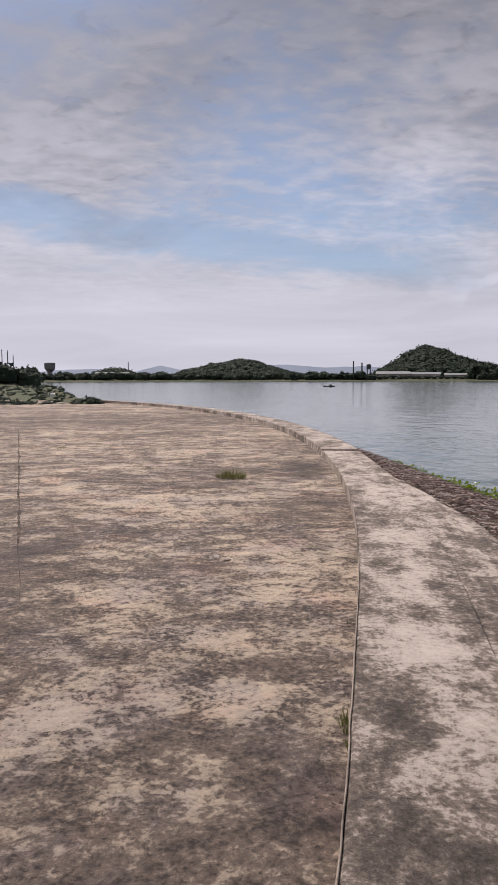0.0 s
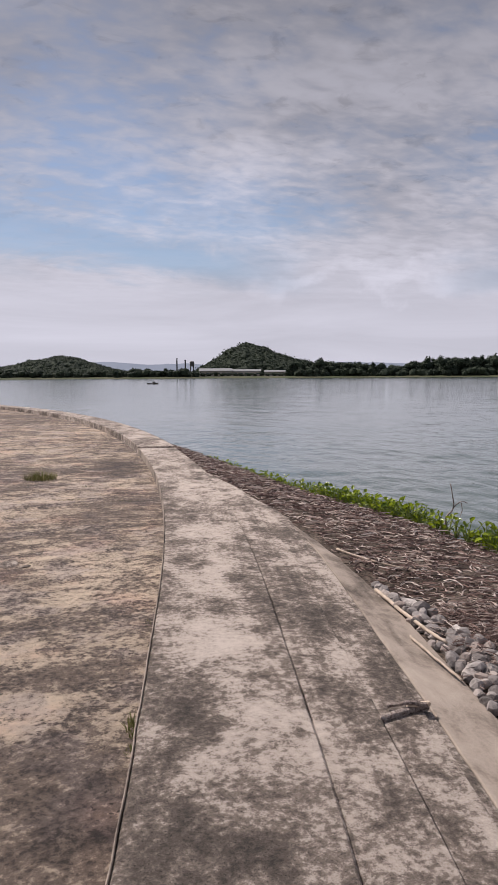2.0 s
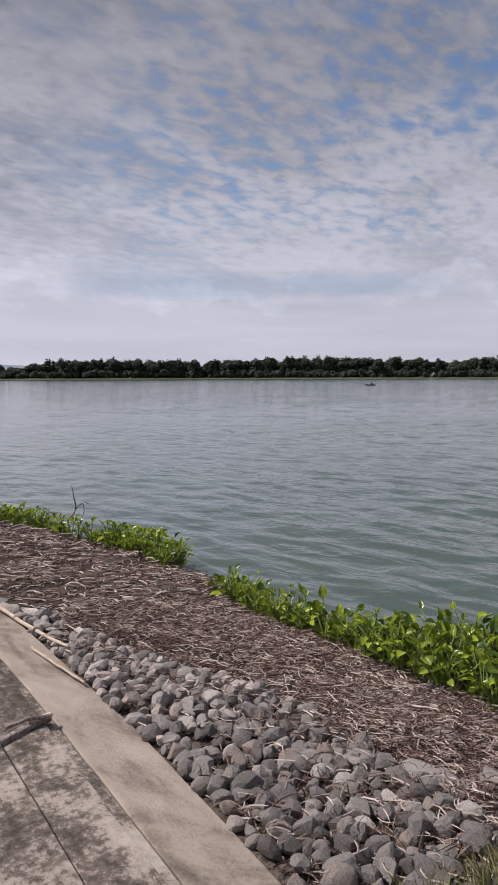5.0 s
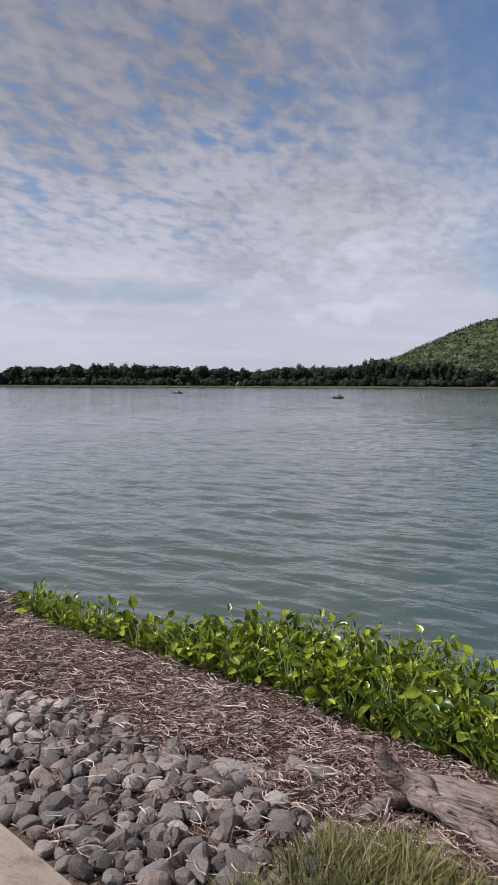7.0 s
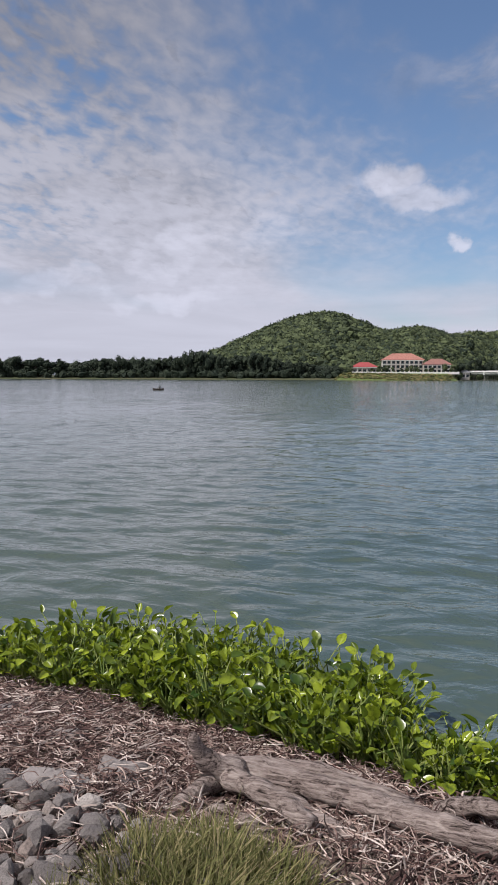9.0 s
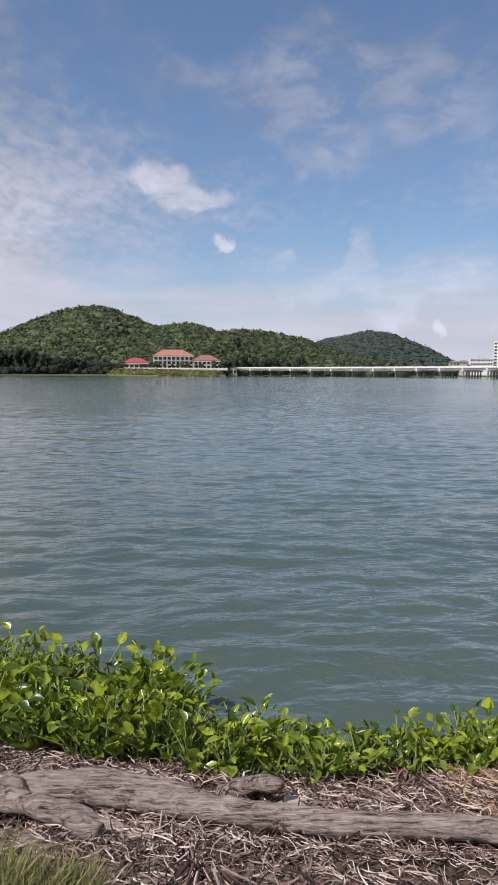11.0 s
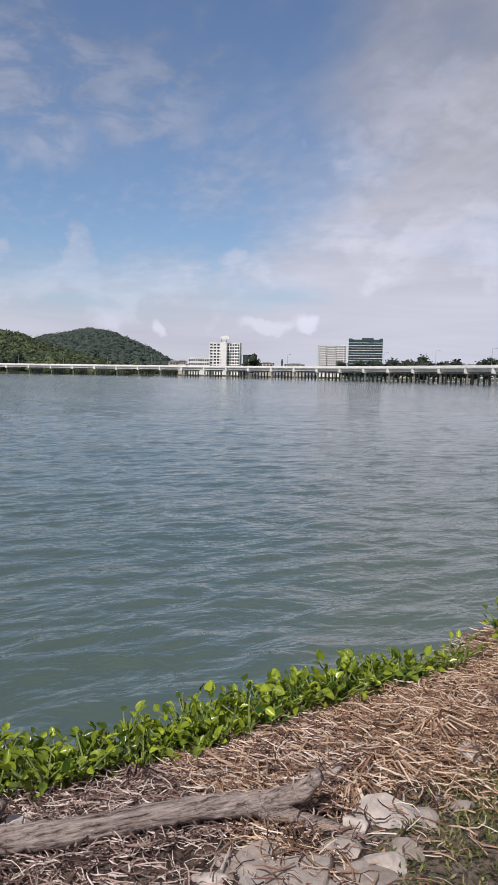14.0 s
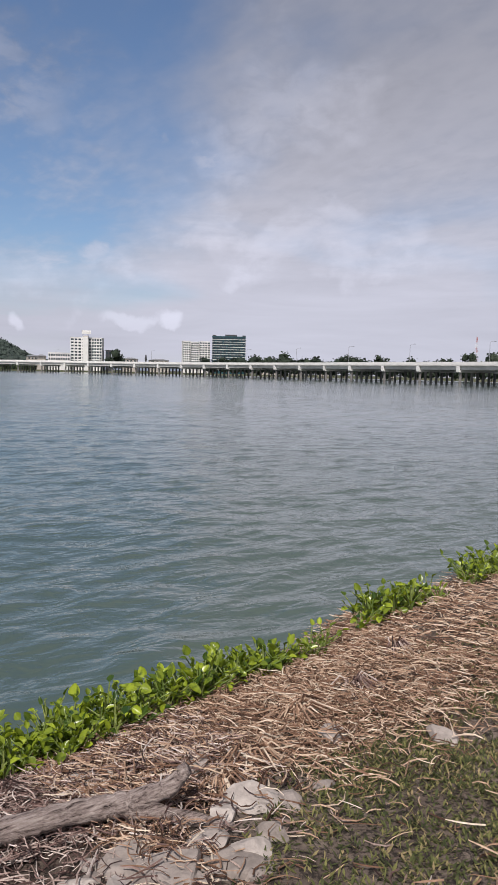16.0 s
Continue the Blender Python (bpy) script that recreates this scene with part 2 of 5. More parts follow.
def slab_mat(k):
    p = spot(k)
    wide = k.noise(k.mapping(p, (0.6, 1.0, 1), (0, 0, 0.1)), 0.6, 5, 0.6, 0.6)
    mid = k.noise(k.mapping(p, (0.85, 1.1, 1), (0, 0, -0.15)), 3.6, 10, 0.70, 0.35)
    fine = k.noise(p, 17.0, 10, 0.80, 0.15)
    grit = k.noise(p, 90.0, 4, 0.7)
    v = k.math("ADD", k.math("MULTIPLY", wide, 0.26), k.math("ADD", k.math("MULTIPLY", mid, 0.42), k.math("MULTIPLY", fine, 0.52)))
    v = worn(k, p, v, ((0.41, 6.48, 0.7, 0.9, 0.035), (-0.29, 4.31, 0.55, 0.35, 0.045), (-0.18, 3.57, 0.35, 0.3, 0.04), (-0.86, 9.74, 1.6, 0.9, 0.03), (-0.05, 5.29, 0.5, 0.5, 0.03), (-0.96, 3.33, 0.35, 0.5, 0.03),
                       (-2.56, 11.06, 1.6, 0.8, 0.025), (-3.5, 17.0, 3.0, 1.5, 0.02), (1.04, 13.3, 0.5, 1.5, -0.09), (-0.7, 7.17, 0.5, 0.4, -0.05), (-1.95, 6.3, 0.5, 1.5, -0.05), (0.17, 2.6, 0.35, 0.7, -0.055),
                       (-0.35, 3.0, 0.4, 0.3, -0.05), (0.06, 3.77, 0.3, 0.25, -0.045), (-1.48, 4.7, 0.3, 0.8, -0.04), (-0.38, 2.3, 0.5, 0.3, -0.04), (-6.0, 30.0, 9.0, 6.0, -0.035)))
    v = k.math("ADD", v, 0.004)
    c = k.ramp(v, [(0.45, (0.060, 0.044, 0.036)), (0.53, (0.135, 0.100, 0.079)), (0.575, (0.215, 0.163, 0.130)), (0.604, (0.285, 0.218, 0.173)), (0.613, (0.46, 0.362, 0.280)), (0.70, (0.68, 0.55, 0.42))])
    # a second, pinker tone in places
    c = k.mix(k.math("MULTIPLY", k.step(k.noise(p, 1.1, 4, 0.6), 0.52, 0.66), 0.45), c, k.mix(1.0, c, (1.12, 0.94, 0.92), "MULTIPLY"))
    c = k.mix(k.step(k.noise(k.mapping(p, (1, 1, 1), (0, 0, 0), (9.0, 4.0, 0)), 1.4, 6, 0.65), 0.48, 0.58, 0.0, 0.8), c, k.mix(1.0, c, (0.86, 0.88, 0.98), "MULTIPLY"))
    crust = k.step(k.math("ADD", k.math("MULTIPLY", mid, 0.4), k.math("MULTIPLY", k.noise(p, 34.0, 5, 0.75), 0.6)), 0.475, 0.425)
    c = k.mix(k.math("MULTIPLY", crust, 0.60), c, (0.026, 0.021, 0.018))
    # loose crumbs and pits
    pits = k.step(k.noise(p, 48.0, 3, 0.6, 0.3), 0.64, 0.67)
    pits = k.math("MULTIPLY", pits, k.step(k.noise(p, 2.1, 4, 0.6), 0.48, 0.62))
    c = k.mix(k.math("MULTIPLY", pits, 0.8), c, (0.030, 0.023, 0.019))
    # pale skin that stands a little proud where it has not flaked off
    skin = k.step(v, 0.602, 0.614)
    h = k.math("ADD", k.math("MULTIPLY", fine, 0.9), k.math("ADD", k.math("MULTIPLY", mid, 1.2), k.math("MULTIPLY", grit, 0.35)))
    h = k.math("SUBTRACT", k.math("ADD", h, k.math("MULTIPLY", skin, 0.25)), k.math("MULTIPLY", pits, 0.3))
    return surface(k, c, k.step(v, 0.45, 0.7, 0.72, 0.9), h, 0.04, spec=0.3)


def strip_mat(k):
    p = spot(k)
    wide = k.noise(k.mapping(p, (1, 0.6, 1)), 1.3, 5, 0.6, 0.6)
    mid = k.noise(p, 4.6, 10, 0.72, 0.3)
    fine = k.noise(p, 26.0, 10, 0.80)
    grit = k.noise(p, 130.0, 3, 0.7)
    v = k.math("ADD", k.math("MULTIPLY", wide, 0.32), k.math("ADD", k.math("MULTIPLY", mid, 0.42), k.math("MULTIPLY", fine, 0.47)))
    v = worn(k, p, v, ((1.24, 5.32, 0.22, 0.7, 0.05), (0.93, 4.09, 0.30, 0.35, 0.05), (1.45, 7.0, 0.3, 0.8, 0.05), (1.85, 9.9, 0.3, 1.5, 0.045), (0.97, 3.07, 0.2, 0.25, 0.03), (1.27, 2.87, 0.10, 0.3, 0.03), (1.9, 14.0, 0.4, 3.0, 0.03),
                       (1.05, 4.69, 0.3, 0.2, -0.05), (0.67, 3.23, 0.2, 0.35, -0.045), (0.46, 2.3, 0.2, 0.5, -0.04), (1.34, 3.87, 0.12, 0.4, -0.05), (1.55, 3.39, 0.10, 0.4, -0.03), (1.35, 2.1, 0.15, 0.5, -0.05), (0.8, 2.3, 0.25, 0.25, -0.03), (1.75, 6.0, 0.2, 1.0, -0.04)))
    r = k.vec("LENGTH", k.vec("MULTIPLY", k.vec("SUBTRACT", p, (-60.0, 15.0, 0.0)), (1, 1, 0)))
    along = k.n("ShaderNodeCombineXYZ")
    k.put(along.inputs[0], k.math("MULTIPLY", r, 7.0))
    sep = k.n("ShaderNodeSeparateXYZ")
    k.put(sep.inputs[0], p)
    k.put(along.inputs[1], k.math("MULTIPLY", sep.outputs[1], 0.35))
    v = k.math("ADD", v, k.math("MULTIPLY", k.math("SUBTRACT", k.noise(along.outputs[0], 1.0, 4, 0.6), 0.5), k.step(r, 62.2, 62.6, 0.04, 0.26)))
    v = k.math("ADD", v, 0.016)
    c = k.ramp(v, [(0.48, (0.046, 0.038, 0.033)), (0.56, (0.120, 0.096, 0.080)), (0.61, (0.225, 0.182, 0.154)), (0.630, (0.31, 0.255, 0.218)), (0.640, (0.44, 0.37, 0.32)), (0.74, (0.60, 0.52, 0.46))])
    c = k.mix(k.math("MULTIPLY", k.step(grit, 0.56, 0.64), k.step(v, 0.72, 0.52)), c, (0.032, 0.027, 0.023))
    h = k.math("ADD", k.math("MULTIPLY", fine, 0.9), k.math("MULTIPLY", grit, 0.45))
    return surface(k, c, 0.85, h, 0.018, spec=0.3)


def band_mat(k):
    p = spot(k)
    wide = k.noise(k.mapping(p, (1, 0.5, 1)), 1.8, 5, 0.6, 0.7)
    mid = k.noise(k.mapping(p, (1, 0.55, 1)), 7.0, 7, 0.65, 0.5)
    fine = k.noise(p, 60.0, 5, 0.7)
    v = k.math("ADD", k.math("MULTIPLY", wide, 0.5), k.math("ADD", k.math("MULTIPLY", mid, 0.36), k.math("MULTIPLY", fine, 0.14)))
    r = k.vec("LENGTH", k.vec("MULTIPLY", k.vec("SUBTRACT", p, (-60.0, 15.0, 0.0)), (1, 1, 0)))
    sep = k.n("ShaderNodeSeparateXYZ")
    k.put(sep.inputs[0], p)
    along = k.n("ShaderNodeCombineXYZ")
    k.put(along.inputs[0], k.math("MULTIPLY", r, 9.0))
    k.put(along.inputs[1], k.math("MULTIPLY", sep.outputs[1], 0.5))
    v = k.math("ADD", v, k.math("MULTIPLY", k.math("SUBTRACT", k.noise(along.outputs[0], 1.0, 4, 0.6), 0.5), 0.18))
    c = k.ramp(v, [(0.38, (0.085, 0.068, 0.056)), (0.45, (0.20, 0.163, 0.135)), (0.52, (0.32, 0.265, 0.222)), (0.64, (0.41, 0.345, 0.29))])
    return surface(k, c, 0.85, k.math("ADD", fine, mid), 0.006, spec=0.3)


def bank_mat(k):
    p = spot(k)
    a = k.noise(p, 2.0, 8, 0.65)
    b = k.noise(p, 30.0, 6, 0.7)
    c = k.ramp(a, [(0.3, (0.055, 0.040, 0.032)), (0.5, (0.130, 0.100, 0.080)), (0.7, (0.26, 0.21, 0.175))])
    c = k.mix(k.step(b, 0.45, 0.6), c, (0.03, 0.024, 0.02))
    return surface(k, c, 0.95, b, 0.02, spec=0.2)


def land_mat(k):
    p = spot(k)
    a = k.noise(p, 0.05, 6, 0.6)
    b = k.noise(p, 0.7, 6, 0.7)
    c = k.mix(k.step(a, 0.4, 0.6), (0.055, 0.065, 0.026), (0.085, 0.078, 0.042))
    c = k.mix(k.step(b, 0.4, 0.7), c, (0.045, 0.06, 0.025))
    return surface(k, c, 0.95)


def water_mat(k):
    p = spot(k)
    sep = k.n("ShaderNodeSeparateXYZ")
    k.put(sep.inputs[0], p)
    # the headland shelters the northern reach from the wind
    reach = k.math("ARCTAN2", sep.outputs[0], sep.outputs[1])
    wind = k.step(reach, 0.25, 1.15, 0.42, 1.0)
    gust = k.step(k.noise(k.mapping(p, (0.5, 1.0, 1)), 0.06, 3, 0.5), 0.32, 0.66, 0.55, 1.15)
    q = k.mapping(p, (1, 0.55, 1), (0, 0, 0.16))
    a = k.noise(q, 2.6, 3, 0.5, 0.6)
    b = k.noise(q, 6.5, 3, 0.55, 0.4)
    w = k.noise(p, 0.05, 3, 0.5)
    h = k.math("ADD", a, k.math("MULTIPLY", b, 0.26))
    h = k.math("MULTIPLY", h, k.math("MULTIPLY", wind, gust))
    c = k.mix(k.step(w, 0.35, 0.65), (0.052, 0.076, 0.058), (0.064, 0.090, 0.074))
    b_ = k.n("ShaderNodeBsdfPrincipled")
    k.put(b_.inputs["Base Color"], c)
    b_.inputs["Roughness"].default_value = 0.10
    b_.inputs["IOR"].default_value = 1.68
    n = k.n("ShaderNodeBump")
    n.inputs["Strength"].default_value = 1.0
    n.inputs["Distance"].default_value = 0.055
    k.put(n.inputs["Height"], h)
    k.put(b_.inputs["Normal"], n.outputs[0])
    return b_.outputs[0]


def leaf_mat(light, dark, back=0.35):
    def build(k):
        r = k.n("ShaderNodeNewGeometry").outputs["Random Per Island"]
        o = k.n("ShaderNodeObjectInfo").outputs["Random"]
        r = k.math("FRACT", k.math("ADD", r, o))
        c = k.mix(r, dark, light)
        c = k.mix(k.step(k.noise(spot(k), 25.0, 4, 0.6), 0.45, 0.75), c, tuple(x * 0.7 for x in dark))
        b = k.n("ShaderNodeBsdfPrincipled")
        k.put(b.inputs["Base Color"], c)
        b.inputs["Roughness"].default_value = 0.27
        b.inputs["Specular IOR Level"].default_value = 0.45
        tr = k.n("ShaderNodeBsdfTranslucent")
        k.put(tr.inputs[0], k.mix(0.5, c, (0.30, 0.40, 0.02)))
        m = k.n("ShaderNodeMixShader")
        m.inputs[0].default_value = back
        k.put(m.inputs[1], b.outputs[0])
        k.put(m.inputs[2], tr.outputs[0])
        return m.outputs[0]
    return build


def island_mat(stops, rough=0.9, back=0.0, grain=40.0):
    def build(k):
        r = k.n("ShaderNodeNewGeometry").outputs["Random Per Island"]
        o = k.n("ShaderNodeObjectInfo").outputs["Random"]
        c = k.ramp(k.math("FRACT", k.math("ADD", r, o)), stops)
        g = k.noise(spot(k), grain, 4, 0.65)
        c = k.mix(1.0, c, k.ramp(g, [(0.3, 0.65), (0.7, 1.12)]), "MULTIPLY")
        s = surface(k, c, rough, g, 0.01, spec=0.25)
        if not back:
            return s
        tr = k.n("ShaderNodeBsdfTranslucent")
        k.put(tr.inputs[0], c)
        m = k.n("ShaderNodeMixShader")
        m.inputs[0].default_value = back
        k.put(m.inputs[1], s)
        k.put(m.inputs[2], tr.outputs[0])
        return m.outputs[0]
    return build


def bark_mat(k):
    p = k.mapping(spot(k), (1.0, 0.07, 1.0))
    a = k.noise(p, 70.0, 9, 0.75, 0.2)
    b = k.noise(spot(k), 4.0, 6, 0.6)
    c = k.ramp(k.math("ADD", k.math("MULTIPLY", a, 0.75), k.math("MULTIPLY", b, 0.25)),
               [(0.40, (0.022, 0.016, 0.014)), (0.44, (0.17, 0.130, 0.115)), (0.51, (0.36, 0.29, 0.26)), (0.62, (0.60, 0.51, 0.46))])
    return surface(k, c, 0.9, a, 0.03, spec=0.2)


def stone_mat(k):
    r = k.n("ShaderNodeObjectInfo").outputs["Random"]
    i = k.n("ShaderNodeNewGeometry").outputs["Random Per Island"]
    p = k.vec("ADD", spot(k), k.vec("SCALE", (7.0, 3.0, 5.0), None, r))
    a = k.noise(p, 9.0, 7, 0.65)
    b = k.noise(p, 55.0, 6, 0.7)
    tone = k.ramp(k.math("FRACT", k.math("ADD", r, i)), [(0.0, (0.13, 0.114, 0.108)), (0.35, (0.23, 0.206, 0.196)), (0.7, (0.335, 0.303, 0.286)), (0.9, (0.31, 0.25, 0.22)), (1.0, (0.52, 0.475, 0.445))])
    c = k.mix(1.0, tone, k.ramp(k.math("ADD", k.math("MULTIPLY", a, 0.6), k.math("MULTIPLY", b, 0.4)), [(0.36, 0.45), (0.48, 0.95), (0.62, 1.25)]), "MULTIPLY")
    return surface(k, c, 0.88, k.math("ADD", a, k.math("MULTIPLY", b, 0.5)), 0.010, spec=0.3)


def far_leaf(light, dark):
    return island_mat([(0.0, dark), (0.5, tuple((a + b) / 2 for a, b in zip(light, dark))), (1.0, light)], 0.85, 0.12, 0.4)


MAT = {
    "slab": material("weathered_slab_concrete", slab_mat),
    "strip": material("lichened_concrete", strip_mat),
    "band": material("smooth_beige_concrete", band_mat),
    "bank": material("wet_soil", bank_mat),
    "land": material("far_grassland", land_mat),
    "water": material("lake_water", water_mat),
    "leaf": material("hyacinth_leaf", leaf_mat((0.37, 0.45, 0.034), (0.028, 0.066, 0.011), 0.32)),
    "stalk": material("hyacinth_stalk", island_mat([(0, (0.16, 0.24, 0.05)), (1, (0.30, 0.34, 0.10))], 0.5, 0.2)),
    "dead": material("dead_stalk", island_mat([(0.0, (0.030, 0.018, 0.016)), (0.3, (0.115, 0.066, 0.058)), (0.55, (0.26, 0.175, 0.150)), (0.78, (0.47, 0.37, 0.32)), (1.0, (0.72, 0.63, 0.57))], 0.8, 0.05)),
    "straw": material("orange_straw", island_mat([(0.0, (0.055, 0.028, 0.018)), (0.3, (0.20, 0.110, 0.068)), (0.6, (0.38, 0.245, 0.165)), (0.82, (0.57, 0.42, 0.30)), (1.0, (0.74, 0.63, 0.50))], 0.8, 0.05)),
    "bark": material("grey_driftwood", bark_mat),
    "cane": plain("bleached_cane", (0.52, 0.42, 0.33), 0.7, 0.2, 12.0),
    "stone": material("riprap_stone", stone_mat),
    "tan_stone": material("tan_cracked_rock", island_mat([(0, (0.22, 0.185, 0.160)), (0.5, (0.32, 0.275, 0.245)), (1, (0.44, 0.39, 0.35))], 0.9, 0.0, 16.0)),
    "grass": material("dry_grass", island_mat([(0, (0.085, 0.095, 0.028)), (0.5, (0.18, 0.185, 0.062)), (0.8, (0.29, 0.265, 0.115)), (1, (0.42, 0.34, 0.20))], 0.7, 0.25)),
    "weed": material("low_weed", island_mat([(0, (0.040, 0.050, 0.018)), (0.45, (0.100, 0.112, 0.036)), (0.75, (0.19, 0.185, 0.062)), (1, (0.34, 0.26, 0.14))], 0.7, 0.2)),
    "lawn": plain("garden_lawn_grass", (0.10, 0.135, 0.035), 0.9, 0.35, 0.35),
    "canopy": material("far_tree_canopy", far_leaf((0.046, 0.062, 0.038), (0.022, 0.034, 0.024))),
    "hill_canopy": material("hill_forest_canopy", far_leaf((0.125, 0.155, 0.070), (0.020, 0.034, 0.022))),
    # blue-grey distance haze mixed into the leaf colour of the farthest wooded hill
    "hazed_canopy": material("haze_tinted_forest", far_leaf((0.064, 0.086, 0.070), (0.046, 0.064, 0.056))),
    "red_tree": plain("flame_tree_canopy", (0.20, 0.065, 0.03), 0.8, 0.3, 0.5),
    "trunk": plain("tree_trunk", (0.13, 0.10, 0.08), 0.9, 0.3, 2.0),
    "white": plain("white_render", (0.78, 0.77, 0.74), 0.7, 0.06, 0.3),
    "cream": plain("cream_render", (0.46, 0.42, 0.37), 0.8, 0.1, 0.4),
    "bridge": plain("bridge_concrete", (0.62, 0.61, 0.58), 0.8, 0.12, 0.25),
    "pile": plain("pile_concrete", (0.22, 0.21, 0.20), 0.9, 0.2, 0.6),
    "red_roof": plain("red_clay_tiles", (0.40, 0.185, 0.145), 0.85, 0.18, 0.8),
    "brown_roof": plain("brown_clay_tiles", (0.24, 0.12, 0.10), 0.75, 0.18, 0.8),
    "crimson_roof": plain("crimson_roof_sheet", (0.32, 0.065, 0.065), 0.75, 0.12, 0.8),
    "metal_roof": plain("pale_sheet_metal", (0.22, 0.225, 0.235), 0.7, 0.1, 0.4),
    "glass": plain("dark_window_glass", (0.035, 0.05, 0.06), 0.12, 0.2, 0.3),
    "teal_glass": plain("teal_curtain_glass", (0.035, 0.09, 0.105), 0.12, 0.3, 0.2),
    "dark": plain("dark_steel", (0.06, 0.06, 0.065), 0.6, 0.2, 1.0),
    "hull": plain("dark_boat_hull", (0.07, 0.05, 0.045), 0.7, 0.2, 3.0),
    "mast_red": plain("mast_red_paint", (0.45, 0.10, 0.07), 0.6, 0.1, 1.0),
}


def ridge_glow_mat(k):
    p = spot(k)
    # the ridges' haze is put in as blue-grey emission
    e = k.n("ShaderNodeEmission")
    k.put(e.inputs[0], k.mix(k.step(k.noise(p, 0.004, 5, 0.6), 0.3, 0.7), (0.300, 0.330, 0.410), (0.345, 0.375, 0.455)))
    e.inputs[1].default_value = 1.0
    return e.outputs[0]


MAT["ridge"] = material("glowing_ridge_backdrop", ridge_glow_mat)


# ---------------------------------------------------------------- mesh helpers
def merge(*geos):
    v, f = [], []
    for gv, gf in geos:
        n = len(v)
        v.extend(gv)
        f.extend([tuple(i + n for i in q) for q in gf])
    return v, f


def moved(geo, m):
    return [tuple(m @ Vector(p)) for p in geo[0]], geo[1]


def mesh_of(name, geo, mat, smooth=False):
    me = bpy.data.meshes.new(name)
    me.from_pydata(geo[0], [], geo[1])
    me.materials.append(MAT[mat])
    if smooth:
        me.polygons.foreach_set("use_smooth", [True] * len(me.polygons))
    me.update()
    return me


def part(name, geo, mat, parent=None, label="", smooth=False, m=None):
    """One mesh object, under a thing or a part where one is given."""
    ob = new(name, geo if isinstance(geo, bpy.types.Mesh) else mesh_of(name, geo, mat, smooth))
    if parent is not None:
        ob.parent = parent
    if m is not None:
        ob.matrix_basis = m
    return tagged(ob, label)


def thing(name, label, category, group="", kind="", at=None):
    ob = new(name)
    ob.empty_display_size = 0.2
    if at is not None:
        ob.matrix_basis = at
    return tagged(ob, label, category, group, kind)


def box(x0, x1, y0, y1, z0, z1, bevel=0.0):
    bm = bmesh.new()
    bmesh.ops.create_cube(bm, size=1.0)
    for v in bm.verts:
        v.co = Vector(((x0 + x1) / 2 + v.co.x * (x1 - x0), (y0 + y1) / 2 + v.co.y * (y1 - y0), (z0 + z1) / 2 + v.co.z * (z1 - z0)))
    if bevel:
        bmesh.ops.bevel(bm, geom=bm.edges[:], offset=bevel, segments=2, affect="EDGES")
    bm.verts.index_update()
    geo = [tuple(v.co) for v in bm.verts], [tuple(v.index for v in f.verts) for f in bm.faces]
    bm.free()
    return geo


def tube(points, radii, sides=8, rough=0.0, rng=None):
    """A tapered, closed tube along points."""
    pts = [Vector(p) for p in points]
    v, f = [], []
    side = None
    for i, p in enumerate(pts):
        way = (pts[min(i + 1, len(pts) - 1)] - pts[max(i - 1, 0)]).normalized()
        if side is None:
            side = way.orthogonal().normalized()
        side = (side - way * side.dot(way)).normalized()
        other = way.cross(side)
        for s in range(sides):
            a = 2 * math.pi * s / sides
            r = radii[i] * (1 + (rng.uniform(-rough, rough) if rough else 0))
            v.append(tuple(p + side * (math.cos(a) * r) + other * (math.sin(a) * r)))
    n = len(pts)
    for i in range(n - 1):
        for s in range(sides):
            t = (s + 1) % sides
            f.append((i * sides + s, i * sides + t, (i + 1) * sides + t, (i + 1) * sides + s))
    f.append(tuple(range(sides - 1, -1, -1)))
    f.append(tuple((n - 1) * sides + s for s in range(sides)))
    return v, f


def blob(rng, sub, size, rough=0.25, freq=1.3):
    bm = bmesh.new()
    bmesh.ops.create_icosphere(bm, subdivisions=sub, radius=1.0)
    o = Vector((rng.uniform(-50, 50), rng.uniform(-50, 50), rng.uniform(-50, 50)))
    for p in bm.verts:
        k = 1 + rough * noise.noise(p.co * freq + o) * 1.6 + rough * 0.5 * noise.noise(p.co * freq * 2.7 + o)
        p.co = Vector((p.co.x * size[0] * k, p.co.y * size[1] * k, p.co.z * size[2] * k))
    bm.verts.index_update()
    geo = [tuple(p.co) for p in bm.verts], [tuple(p.index for p in q.verts) for q in bm.faces]
    bm.free()
    return geo


def around(bearing, dist, z=0.0):
    b = radians(bearing)
    return (dist * math.sin(b), dist * math.cos(b), z)


def spline(x, pts):
    return float(np.interp(x, [p[0] for p in pts], [p[1] for p in pts]))


def gridmesh(name, xs, ys, zf, mat, smooth=True):
    """A sheet over the outer product of two rows of parameters."""
    v = [zf(a, b) for a in xs for b in ys]
    n = len(ys)
    f = [(i * n + j, (i + 1) * n + j, (i + 1) * n + j + 1, i * n + j + 1) for i in range(len(xs) - 1) for j in range(n - 1)]
    return mesh_of(name, (v, f), mat, smooth)


# ---------------------------------------------------------------- the lay of the land
WATER = -0.55
KERB_C, KERB_R = (-60.0, 15.0), 61.6


def kerb_x(y, off=0.0):
    """The curved kerb line and lines parallel to it."""
    r = KERB_R + off
    return KERB_C[0] + math.sqrt(max(r * r - (y - KERB_C[1]) ** 2, 0.0)) + 0.022 * min(max(4.0 - y, 0.0), 4.0)


